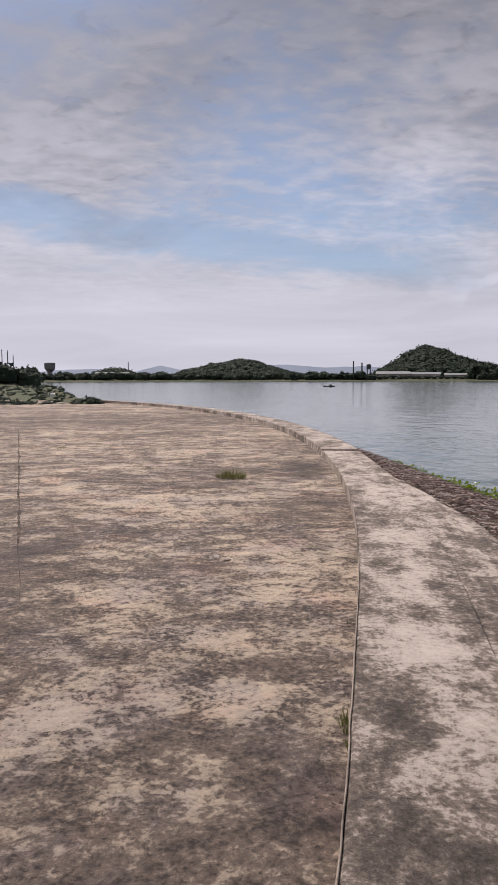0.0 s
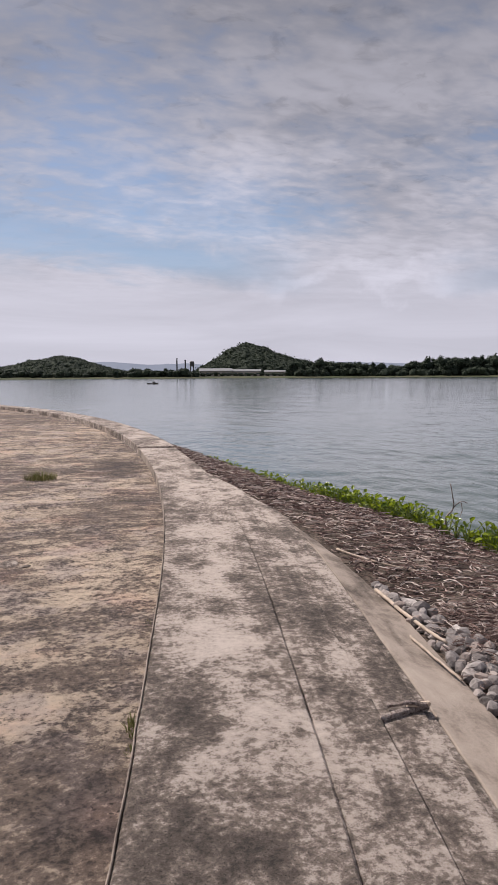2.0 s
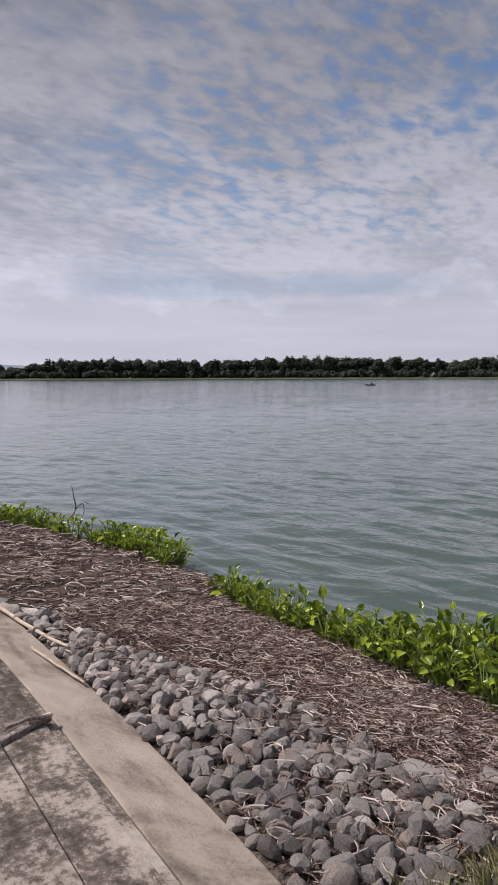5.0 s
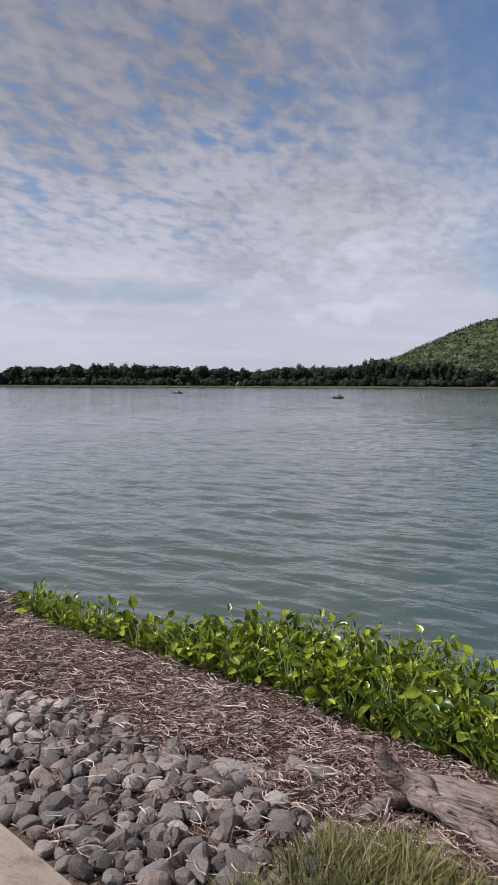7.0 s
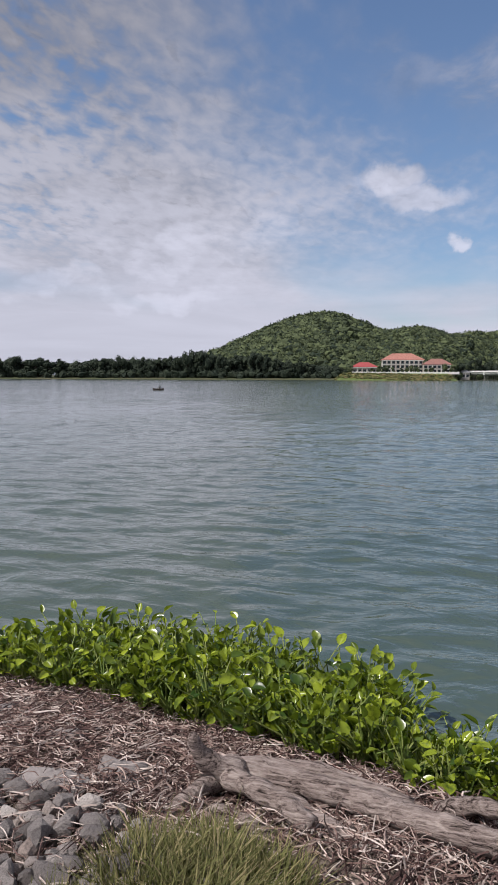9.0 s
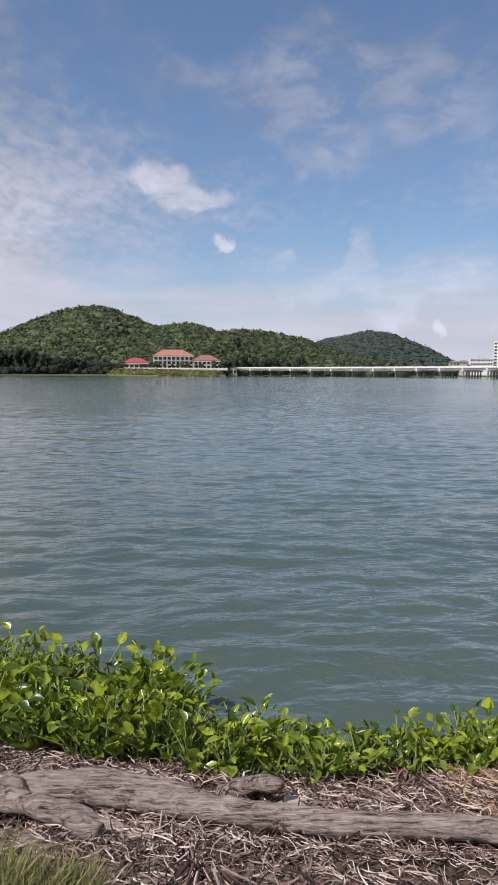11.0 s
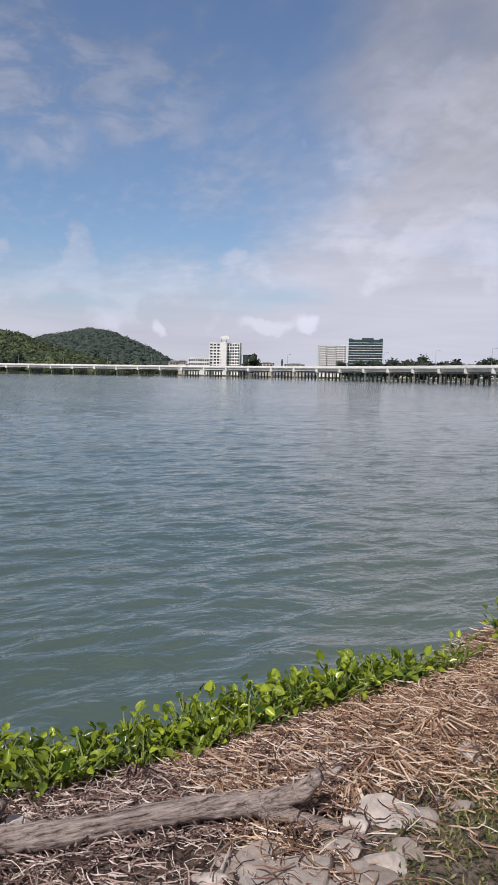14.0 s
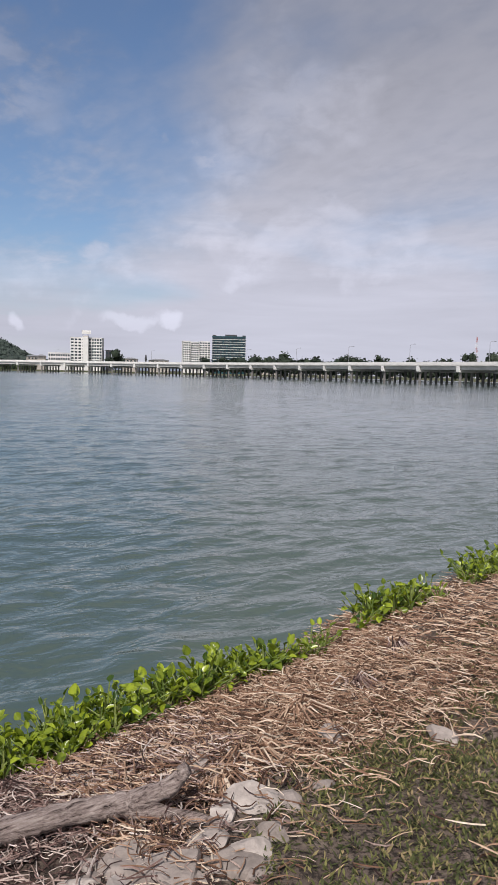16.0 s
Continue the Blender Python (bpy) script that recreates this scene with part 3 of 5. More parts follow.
APRON = ((-14, 1.72), (1.5, 1.74), (2.8, 1.77), (4.5, 1.74), (6.3, 1.61), (8.1, 1.42), (9.6, 1.16), (11.5, 0.88), (14, 0.82), (70, 0.80))
SHORE = ((-30, 5.6), (-9, 5.6), (-6, 5.25), (-4.1, 4.85), (-3.2, 4.5), (-2.4, 4.38), (-1.6, 4.15), (-0.8, 3.98), (0, 3.98), (1, 4.15),
         (2, 4.42), (4, 4.55), (5.2, 4.85), (6.7, 5.05), (8.4, 4.85), (11, 4.2), (14, 3.75), (17, 3.1), (20, 2.3), (70, -50))


def edge_x(y):
    return kerb_x(y) + spline(y, APRON)


def shore_x(y):
    return spline(y, SHORE) + 0.10 * noise.noise(Vector((y * 0.9, 3.3, 0)))


def bank_z(x, y):
    e, s = edge_x(y), shore_x(y)
    u = (x - e) / max(s - e, 0.3)
    z = -0.16 - 0.39 * max(u, 0.0) ** 2.2 if u < 1 else WATER - 0.9 * (u - 1) * max(s - e, 0.3)
    z += 0.035 * noise.noise(Vector((x * 1.7, y * 1.7, 0.3))) + 0.015 * noise.noise(Vector((x * 6, y * 6, 1.3)))
    return max(z, -1.6)


FAR_SHORE = ((-70, 170), (-16.9, 175), (-16.2, 520), (-8, 560), (0, 560), (60, 560), (78, 548), (88.4, 540), (89.4, 575), (90.4, 670), (93, 705), (100, 735), (112, 760), (140, 700), (165, 500), (200, 400))


def land_z(b, r):
    s = spline(b, FAR_SHORE)
    return -2.2 if r < s - 8 else -2.2 + min((r - s + 8) / 16, 1.0) * 3.0 + min(max(r - s - 8, 0) * 0.004, 3.0)


RINGS = [4.0 * 1.055 ** i for i in range(120) if 4.0 * 1.055 ** i < 4300]
RINGS = sorted(RINGS + [500 + 8 * i for i in range(40)])


def ground_point(b, r):
    x, y, _ = around(b, r)
    z = land_z(((b + 180) % 360) - 180 if b > 210 else b, r)
    if r < 60:
        z = -2.2
    return (x, y, z)


# the lake bed and all the land round it, one sheet to the horizon
BEARINGS = [-150 + 1.5 * i for i in range(241)]
tagged(new("ground", gridmesh("ground", BEARINGS, RINGS, ground_point, "land")), "green and brown land and lake bed reaching the horizon", "ground", kind="structure")

# the near shore behind and beside the slab: dark soil with plant litter on it
ys = [-26 + 0.07 * i for i in range(int(46 / 0.07))]
us = [i / 70 for i in range(71)]
tagged(new("bank", gridmesh("bank", ys, us, lambda y, u: (lambda x: (x, y, bank_z(x, y)))(edge_x(y) - 0.15 + u * (shore_x(y) - edge_x(y) + 1.3)), "bank")),
       "dark wet soil bank sloping down to the lake", "bank", kind="structure")


def water_point(b, r):
    x, y, _ = around(b, r)
    fade = 1.0 / (1.0 + (r / 100.0) ** 2)
    fade *= spline(b, ((10, 0.4), (65, 1.0)))
    h = (noise.noise(Vector((x * 0.55, y * 0.36, 0.0))) * 0.045 + noise.noise(Vector((x * 2.4 + 5, y * 1.1, 4.0))) * 0.037
         + noise.noise(Vector((x * 6.0, y * 2.6, 9.0))) * 0.018)
    return (x, y, WATER + fade * h)


WATER_R = []
r_ = 2.4
while r_ < 4200:
    WATER_R.append(r_)
    r_ *= 1.009 if r_ < 35 else 1.012 if r_ < 160 else 1.05
tagged(new("water", gridmesh("water", [-60 + 0.35 * i for i in range(int(240 / 0.35))], WATER_R, water_point, "water")),
       "rippled grey-green lake water reflecting the sky", "water", kind="structure")


# ---------------------------------------------------------------- concrete: slab, kerb strip and terraces
def ribbon(y0, y1, off0, off1, z0, z1, depth, step=0.3, lip=0.012, slim=0.04):
    """A curved slab piece between two lines parallel to the kerb, with chamfered upper edges."""
    n = max(2, int((y1 - y0) / step))
    v, f = [], []
    for i in range(n + 1):
        y = y0 + (y1 - y0) * i / n
        a = kerb_x(y) + (off0(y) if callable(off0) else off0)
        b = kerb_x(y) + (off1(y) if callable(off1) else off1)
        b = max(b, a + slim)
        j = 0.006 * noise.noise(Vector((y * 5, off_seed(a), 0)))
        za = z0(y) if callable(z0) else z0
        zb = z1(y) if callable(z1) else z1
        v += [(a, y, za - depth), (a + j, y, za - lip), (a + lip + j, y, za), (b - lip + j, y, zb), (b + j, y, zb - lip), (b, y, zb - depth)]
    for i in range(n):
        for s in range(5):
            f.append((i * 6 + s, i * 6 + s + 1, (i + 1) * 6 + s + 1, (i + 1) * 6 + s))
    f.append((0, 1, 2, 3, 4, 5)[::-1])
    f.append(tuple(n * 6 + s for s in range(6)))
    return v, [q[::-1] for q in f]


def off_seed(a):
    return round(a, 1)


def slab_z(x, y):
    fall = -0.05 - 0.09 * min(max((y - 3) / 8, 0), 1)
    return fall + 0.012 * noise.noise(Vector((x * 0.35, y * 0.35, 0))) + 0.004 * noise.noise(Vector((x * 2.5, y * 2.5, 5)))


def slab_point(y, u):
    # u runs from the kerb into the yard, close rows first
    x = kerb_x(y) - 0.004 - 48 * u ** 2.2
    return (x, y, slab_z(x, y))


ys = [-14 + 0.25 * i for i in range(90)] + [8.5 + 0.8 * i for i in range(62)]
tagged(new("yard_floor", gridmesh("yard_floor", ys, [i / 80 for i in range(81)], slab_point, "slab")),
       "weathered brown concrete yard with pale worn patches", "floor", kind="structure")

KERB_SECTIONS = ((-14.0, 15.50), (15.60, 29.0), (29.03, 43.0), (43.03, 56.0))
for y0, y1 in KERB_SECTIONS:
    tall = 0.03 if y0 > 15 else 0.0
    ob = part("kerb_strip", ribbon(y0, y1, 0.0, lambda y: min(0.80, spline(y, APRON) - 0.02), tall, tall - 0.01, 0.6), "strip")
    tagged(ob, "raised grey concrete kerb strip stained with lichen", "kerb", "kerb sections", "structure")
for off0, off1, z0, z1, name, mat, text in (
        (0.806, 1.135, -0.028, -0.034, "terrace_step", "strip", "shallow grey concrete step with dark lichen"),
        (1.142, 1.375, -0.060, -0.066, "terrace_step", "strip", "shallow grey concrete step with dark lichen"),
        (1.379, 1.430, -0.086, -0.090, "terrace_step", "strip", "shallow grey concrete step with dark lichen"),
        (1.440, 1.800, -0.098, -0.135, "apron_edge", "band", "smooth beige concrete edge above the stones")):
    def inner(y, o=off0):
        return min(o, spline(y, APRON) - 0.06) if y > 4 else o

    def outer(y, o=off1):
        e = spline(y, APRON) + 0.012 * noise.noise(Vector((y * 3.0, 1.0, 0)))
        return e if o > 1.79 else min(o, e - 0.03)
    last = {0.806: 13.0, 1.142: 10.6, 1.379: 9.4, 1.440: 9.2}[off0]
    tagged(part(name, ribbon(-14.0, last, inner, outer, z0, z1, 0.5, 0.2, 0.006), mat), text, "step", kind="structure")


# pale strip added along the kerb's inner edge as the lip's highlight
tagged(part("kerb_edge", ribbon(-14.0, 15.5, -0.009, -0.001, 0.003, 0.004, 0.4, 0.12, 0.003, 0.008), "band"), "pale strip along the kerb standing in for light on its lip", "kerb", kind="structure")


def seam_point(y, u):
    """A weedy, ragged joint running straight across the yard."""
    x = -0.05 - 0.32 * y + 0.03 * noise.noise(Vector((y * 0.8, 2.0, 0)))
    x += (u - 0.5) * (0.012 + 0.09 * abs(noise.noise(Vector((y * 3.1, 7.0, 0))))) * min(max(y - 5.0, 0.02) / 2.5, 1.0)
    return (x, y, slab_z(x, y) + 0.005)


tagged(new("yard_joint", gridmesh("yard_joint", [5.0 + 0.1 * i for i in range(200)], [0, 0.5, 1], seam_point, "bank")), "dark dirt-filled joint across the concrete yard", "joint", kind="structure")


# ---------------------------------------------------------------- far shore
def leaf_cloud(rng, blobs, quads, quad):
    """A crown: dark cores with many small leaf clumps round them. blobs: centre and half sizes."""
    geos = []
    for c, s in blobs:
        geos.append(moved(blob(rng, 1, tuple(x * 0.86 for x in s), 0.3), Matrix.Translation(c)))
    v, f = merge(*geos)
    v, f = list(v), list(f)
    for _ in range(quads):
        c, s = rng.choice(blobs)
        d = Vector((rng.gauss(0, 1), rng.gauss(0, 1), rng.gauss(0.25, 1))).normalized()
        k = rng.uniform(0.8, 1.16)
        p = Vector(c) + Vector((d.x * s[0], d.y * s[1], d.z * s[2])) * k
        a = Vector((rng.gauss(0, 1), rng.gauss(0, 1), rng.gauss(0, 1))).normalized() * quad * rng.uniform(0.5, 1.2)
        b = a.orthogonal().normalized() * quad * rng.uniform(0.4, 0.9)
        n = len(v)
        v += [tuple(p - a), tuple(p + b), tuple(p + a), tuple(p - b)]
        f.append((n, n + 1, n + 2, n + 3))
    return v, f


def tree_parts(rng, height, width, mat="canopy", quads=330):
    """Trunk with limbs and an uneven crown, standing at the origin."""
    lean = rng.uniform(-0.06, 0.06) * height
    limbs = [tube([(0, 0, -0.5), (lean * 0.4, 0, height * 0.3), (lean, 0, height * 0.75)], [height * 0.022, height * 0.017, height * 0.006], 6)]
    blobs = []
    for i in range(rng.randint(6, 9)):
        a = rng.uniform(0, 6.28)
        r = width * rng.uniform(0.1, 0.36)
        z = height * rng.uniform(0.42, 0.86)
        s = width * rng.uniform(0.17, 0.30)
        c = (lean + r * math.cos(a), r * math.sin(a), z)
        blobs.append((c, (s, s, s * rng.uniform(0.7, 1.0))))
        limbs.append(tube([(lean * 0.4, 0, height * 0.33), (lean * 0.6 + r * 0.5 * math.cos(a), r * 0.5 * math.sin(a), (z + height * 0.3) / 2), c],
                          [height * 0.010, height * 0.007, height * 0.002], 5))
    blobs.append(((lean, 0, height * 0.3), (width * 0.30, width * 0.30, height * 0.2)))
    return merge(*limbs), leaf_cloud(rng, blobs, quads, width * 0.055), mat


def tree_thing(rng, height, width, label, mat="canopy", quads=330):
    trunk, crown, m = tree_parts(rng, height, width, mat, quads)
    t = thing("tree", label, "tree", "trees on the far shore")
    part("trunk", trunk, "trunk", t)
    part("crown", crown, m, t)
    return t


rng = random.Random(4)
TREES = [(tree_thing(rng, h, w, text), h) for h, w, text in (
    (12, 12, "broad dark green tree on the far shore"), (13, 9, "tall slim dark green tree on the far shore"), (10, 12, "low rounded green tree on the far shore"),
    (14, 11, "tall ragged green tree on the far shore"), (9, 10, "bushy green tree at the water's edge"), (11, 10, "rounded green tree on the far shore"))]
TOPS = ((-40, 1.0), (-20, 0.7), (-17, 0.45), (0, 0.35), (8, 0.5), (10, 0.15), (16.5, 0.15), (17.5, 1.0), (19.8, 1.15), (22, 0.95), (25.6, 0.8), (28, 1.2), (31, 1.4), (36, 1.3), (43, 1.38), (47, 1.5), (53.5, 1.45),
        (56.8, 1.45), (58.6, 1.05), (61, 1.45), (65, 1.4), (67.5, 1.6), (69, 2.2), (70.5, 1.8), (73, 1.8), (77, 1.1), (80, 0.85), (81.2, 0.3), (88.5, 0.2), (89, 1.25), (93, 1.3), (98, 1.15), (104, 0.85), (107, 0.45))
b = -23.0
while b < 107:
    top = spline(b, TOPS)
    d = spline(b, FAR_SHORE) + 12 + rng.uniform(0, 14)
    base = land_z(b, d)
    h = max(2.5, math.tan(radians(top + rng.uniform(-0.25, 0.12))) * d + 1.55 - base)
    src, tall = rng.choice(TREES)
    k = h / tall * 1.06
    w = min(max(k, 0.7), 1.05)
    x, y, _ = around(b, d)
    if not 81.0 < b < 88.6:
        t = copy_thing(src, pose(x, y, base - 0.2, 0, 0, rng.uniform(0, 360)))
        t.matrix_basis = pose(x, y, base - 0.2, 0, 0, rng.uniform(0, 360)) @ Matrix.Diagonal((w, w, k, 1))
    b += 0.52
for t, _ in TREES:
    for o in list(t.children) + [t]:
        bpy.data.objects.remove(o)


def woods(name, label, spans, mat, seed, size, quads, count, low=0.3):
    """Undergrowth and back rows of a wood, too many to count."""
    rng = random.Random(seed)
    kinds = [leaf_cloud(rng, [((0, 0, 0), (1, 1, 0.9)), ((rng.uniform(-.5, .5), rng.uniform(-.5, .5), 0.4), (0.6, 0.6, 0.5))], quads, 0.17) for _ in range(6)]
    v, f = [], []
    for _ in range(count):
        b0, b1 = rng.choice(spans)
        b = rng.uniform(b0, b1)
        row = rng.random()
        d = spline(b, FAR_SHORE) + 9 + row * 34
        base = land_z(b, d)
        top = max(math.tan(radians(spline(b, TOPS) - 0.12 + 0.25 * noise.noise(Vector((b * 1.1, 0, 7))))) * d + 1.55 - base, 1.5)
        s = size * rng.uniform(0.6, 1.2)
        z = base + (rng.uniform(low, max(low, top - s * 0.6)) if row > 0.3 else rng.uniform(0.2, min(3.5, top)))
        g = rng.choice(kinds)
        a = rng.uniform(0, 6.28)
        ca, sa = math.cos(a) * s, math.sin(a) * s
        x, y, _ = around(b, d)
        n = len(v)
        v.extend((x + p[0] * ca - p[1] * sa, y + p[0] * sa + p[1] * ca, z + p[2] * s) for p in g[0])
        f.extend(tuple(j + n for j in q) for q in g[1])
    return tagged(new(name, mesh_of(name, (v, f), mat)), label, "woods", kind="stuff")


woods("far_woods", "dense dark green undergrowth along the far shore", [(-23, 9.8), (17, 42), (42, 68), (17, 60), (60, 81)], "canopy", 21, 3.4, 30, 3000)
woods("far_woods", "green bushes and trees behind the lakeside bridge", [(88.6, 107)], "hill_canopy", 22, 3.2, 26, 650)


def hill(name, label, profile, dist, depth, mat, crowns, size, quads, seed, base=0.5, face=0.6):
    """A wooded hill whose skyline follows bearing and height in degrees, sloping towards the lake."""
    rng = random.Random(seed)
    b0, b1 = profile[0][0], profile[-1][0]

    def top(b):
        return max(math.tan(radians(spline(b, profile))) * dist + 1.55 - size * 0.62, base)

    def shape(b, u):
        # u: -1 the lakeward foot, 0 the crest, 1 the far foot
        d = dist + u * (spline(b, depth) if isinstance(depth, tuple) else depth)
        hh = base + (top(b) - base) * (1 - abs(u) ** 1.35)
        return d, hh + size * 0.4 * noise.noise(Vector((b * 0.9, u * 3, seed)))

    def point(b, u):
        d, z = shape(b, u)
        return around(b, d, z - size * 0.7)
    nb = 50
    ob = tagged(new(name, gridmesh(name, [b0 + (b1 - b0) * i / nb for i in range(nb + 1)], [-1 + i / 12 for i in range(25)], point, mat)),
                label, "hill", kind="structure")
    geos = []
    kinds = [leaf_cloud(rng, [((0, 0, 0), (1, 1, 0.85))] + [((rng.uniform(-.5, .5), rng.uniform(-.5, .5), rng.uniform(0, .5)), (0.6, 0.6, 0.5)) for _ in range(1)], quads, 0.17) for _ in range(8)]
    v, f = [], []
    for i in range(crowns):
        bb = rng.uniform(b0, b1)
        u = -face * 1.6 * rng.random() + 0.04 if rng.random() < 0.9 else rng.uniform(-0.05, 0.08)
        d, z = shape(bb, max(u, -1))
        if z < base + 0.5:
            continue
        s = size * rng.choice((0.5, 0.7, 0.8, 1.0, 1.2, 1.45)) * rng.uniform(0.85, 1.1)
        g = rng.choice(kinds)
        a = rng.uniform(0, 6.28)
        ca, sa = math.cos(a) * s, math.sin(a) * s
        x, y, zz = around(bb, d, z - s * 0.25)
        n = len(v)
        v.extend((x + p[0] * ca - p[1] * sa, y + p[0] * sa + p[1] * ca, zz + p[2] * s) for p in g[0])
        f.extend(tuple(j + n for j in q) for q in g[1])
    tagged(part("forest", (v, f), mat, ob), "dense tree canopy", kind="stuff")
    return ob


hill("hill", "wooded green hill behind the lakeside houses",
     ((68.5, 1.6), (70, 2.0), (72.3, 3.0), (74.3, 3.95), (76.5, 4.75), (78.8, 5.15), (80.2, 5.0), (82, 4.2), (83.4, 3.65), (85.6, 3.88), (87, 3.75), (88.4, 3.35), (90.4, 3.5), (92.3, 3.35), (94.5, 2.95), (96.3, 2.4), (99, 1.5), (103, 0.6)),
     800, ((87.5, 230), (91, 85)), "hill_canopy", 5600, 5.2, 34, 11, base=1.5)
hill("hill", "distant dark green hill, tinted with haze, with a rounded summit beyond the bridge",
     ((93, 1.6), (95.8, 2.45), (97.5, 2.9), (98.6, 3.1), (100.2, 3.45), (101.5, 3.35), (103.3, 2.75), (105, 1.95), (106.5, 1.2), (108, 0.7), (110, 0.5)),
     1500, 300, "hazed_canopy", 2600, 7.0, 16, 12)
hill("hill", "dark wooded hill with a steep rounded summit",
     ((9.5, 0.3), (10.6, 0.8), (11.6, 1.45), (12.7, 2.25), (13.7, 2.55), (14.6, 2.4), (15.8, 1.9), (17.4, 1.35), (18.6, 1.08), (20, 0.8), (23, 0.3)),
     900, 160, "canopy", 1500, 5.2, 22, 13)
hill("hill", "low dark wooded hill across the lake",
     ((-6.5, 0.2), (-5.2, 0.62), (-3.8, 1.0), (-2, 1.35), (-0.6, 1.6), (0.4, 1.5), (1.6, 1.1), (2.6, 0.75), (4.5, 0.3)),
     1000, 160, "canopy", 1100, 5.2, 18, 14)
hill("hill", "small dark wooded mound across the lake", ((-12.5, 0.2), (-11.6, 0.7), (-10.4, 0.95), (-9.4, 0.7), (-8.6, 0.2)), 800, 90, "canopy", 160, 5.5, 18, 15)

# pale ridges on the skyline, a backdrop that glows in the haze colour
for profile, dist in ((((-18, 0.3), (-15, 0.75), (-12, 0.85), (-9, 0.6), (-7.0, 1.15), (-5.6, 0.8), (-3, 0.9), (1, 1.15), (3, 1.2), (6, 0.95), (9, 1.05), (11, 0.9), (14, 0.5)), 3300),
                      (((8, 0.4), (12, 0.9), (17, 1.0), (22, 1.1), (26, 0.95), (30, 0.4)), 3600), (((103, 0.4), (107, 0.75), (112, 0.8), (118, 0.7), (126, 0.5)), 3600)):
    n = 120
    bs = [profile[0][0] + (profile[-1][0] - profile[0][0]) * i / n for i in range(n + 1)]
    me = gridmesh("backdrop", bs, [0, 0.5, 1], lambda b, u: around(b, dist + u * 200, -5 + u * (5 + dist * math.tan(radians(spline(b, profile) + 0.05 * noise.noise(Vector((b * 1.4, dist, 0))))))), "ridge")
    tagged(new("backdrop", me), "distant ridge backdrop on the horizon, glowing pale haze blue", "ridge", kind="structure")


# ---------------------------------------------------------------- left shore beyond the yard
def spit_point(v, u):
    d = 50 + 130 * v
    right = spline(d, ((50, -11.5), (57, -13.3), (75, -14.6), (110, -15.8), (180, -16.6)))
    b = right - 22 * u ** 1.5
    z = -0.9 + 0.75 * min(u / 0.03, 1.0) + 0.9 * math.exp(-((u - 0.10) / 0.06) ** 2) * math.exp(-((v - 0.25) / 0.2) ** 2) + 0.1 * noise.noise(Vector((v * 30, u * 30, 0)))
    return around(b, d, z)


tagged(new("spit", gridmesh("spit", [i / 60 for i in range(61)], [i / 80 for i in range(81)], spit_point, "land")), "low grassy spit of land beside the yard", "ground", kind="structure")
rng = random.Random(52)
v, f = [], []
for _ in range(420):
    vv, uu = rng.random() ** 1.5, 0.02 + 0.9 * rng.random() ** 2
    x, y, z = spit_point(vv, uu)
    r = rng.uniform(0.15, 0.5)
    g = leaf_cloud(rng, [((0, 0, 0), (r, r, r * rng.uniform(0.4, 0.8)))], 14, r * 0.3)
    n = len(v)
    v.extend((x + p[0], y + p[1], z + p[2]) for p in g[0])
    f.extend(tuple(j + n for j in q) for q in g[1])
tagged(new("spit_scrub", mesh_of("spit_scrub", (v, f), "canopy")), "low dark scrub on the spit beside the yard", "scrub", kind="stuff")
for d in (66, 70, 74, 78, 82):
    t = thing("guard_stone", "white painted concrete block beside the path", "block", "blocks along the path", at=pose(*around(-15.3 - (d - 66) * 0.03, d, 0.0), 0, 0, 14))
    part("block", box(-0.2, 0.2, -1.4, 1.4, -0.5, 0.32, 0.05), "white", t)
for b, d, h in ((-19.6, 190, 5.2), (-18.9, 190, 6.6), (-18.5, 190, 6.4), (-18.1, 195, 5.4)):
    t = thing("mast_pole", "thin grey pole standing among shore trees", "pole", "poles on the spit", at=pose(*around(b, d, 0.3)))
    part("shaft", tube([(0, 0, 0), (0, 0, h + 2)], [0.16, 0.10], 8), "dark", t)
    part("base", box(-0.3, 0.3, -0.3, 0.3, -0.4, 0.25, 0.03), "pile", t)

t = thing("water_tower", "concrete water tower with a flared tank", "tower", at=pose(*around(-15.45, 560, 0.5)))
part("shaft", tube([(0, 0, -1), (0, 0, 7.0)], [2.0, 1.8], 14), "pile", t)
part("tank", tube([(0, 0, 6.4), (0, 0, 8.6), (0, 0, 12.6), (0, 0, 13.1)], [2.0, 3.9, 4.1, 3.8], 18), "pile", t)
t = thing("radio_mast", "thin steel mast rising over the far shore", "mast", at=pose(*around(-9.5, 640, 1)))
part("shaft", tube([(0, 0, -1), (0, 0, 15.5)], [0.5, 0.25], 6), "dark", t)
part("platform", tube([(0, 0, 12.5), (0, 0, 13.0)], [0.9, 0.9], 8), "dark", t)

# factory on the far shore
for b, h, r in ((8.26, 15.6, 0.75), (8.92, 14.2, 0.8)):
    t = thing("chimney_stack", "tall dark factory chimney", "chimney", "factory chimneys", at=pose(*around(b, 640, 1)))
    part("shaft", tube([(0, 0, -1), (0, 0, h)], [r, r * 0.75], 10), "dark", t)
    part("rim", tube([(0, 0, h - 0.5), (0, 0, h + 0.15)], [r, r], 10), "dark", t)
t = thing("storage_tank", "raised dark storage tank on legs", "tank", at=pose(*around(9.45, 640, 1)))
part("tank", tube([(0, 0, 8.6), (0, 0, 9.2), (0, 0, 12.6), (0, 0, 13.2)], [1.4, 2.0, 2.0, 1.2], 12), "dark", t)
for sx in (-1.3, 1.3):
    for sy in (-1.3, 1.3):
        part("leg", tube([(sx, sy, -1), (sx, sy, 9)], [0.25, 0.25], 6), "dark", t)


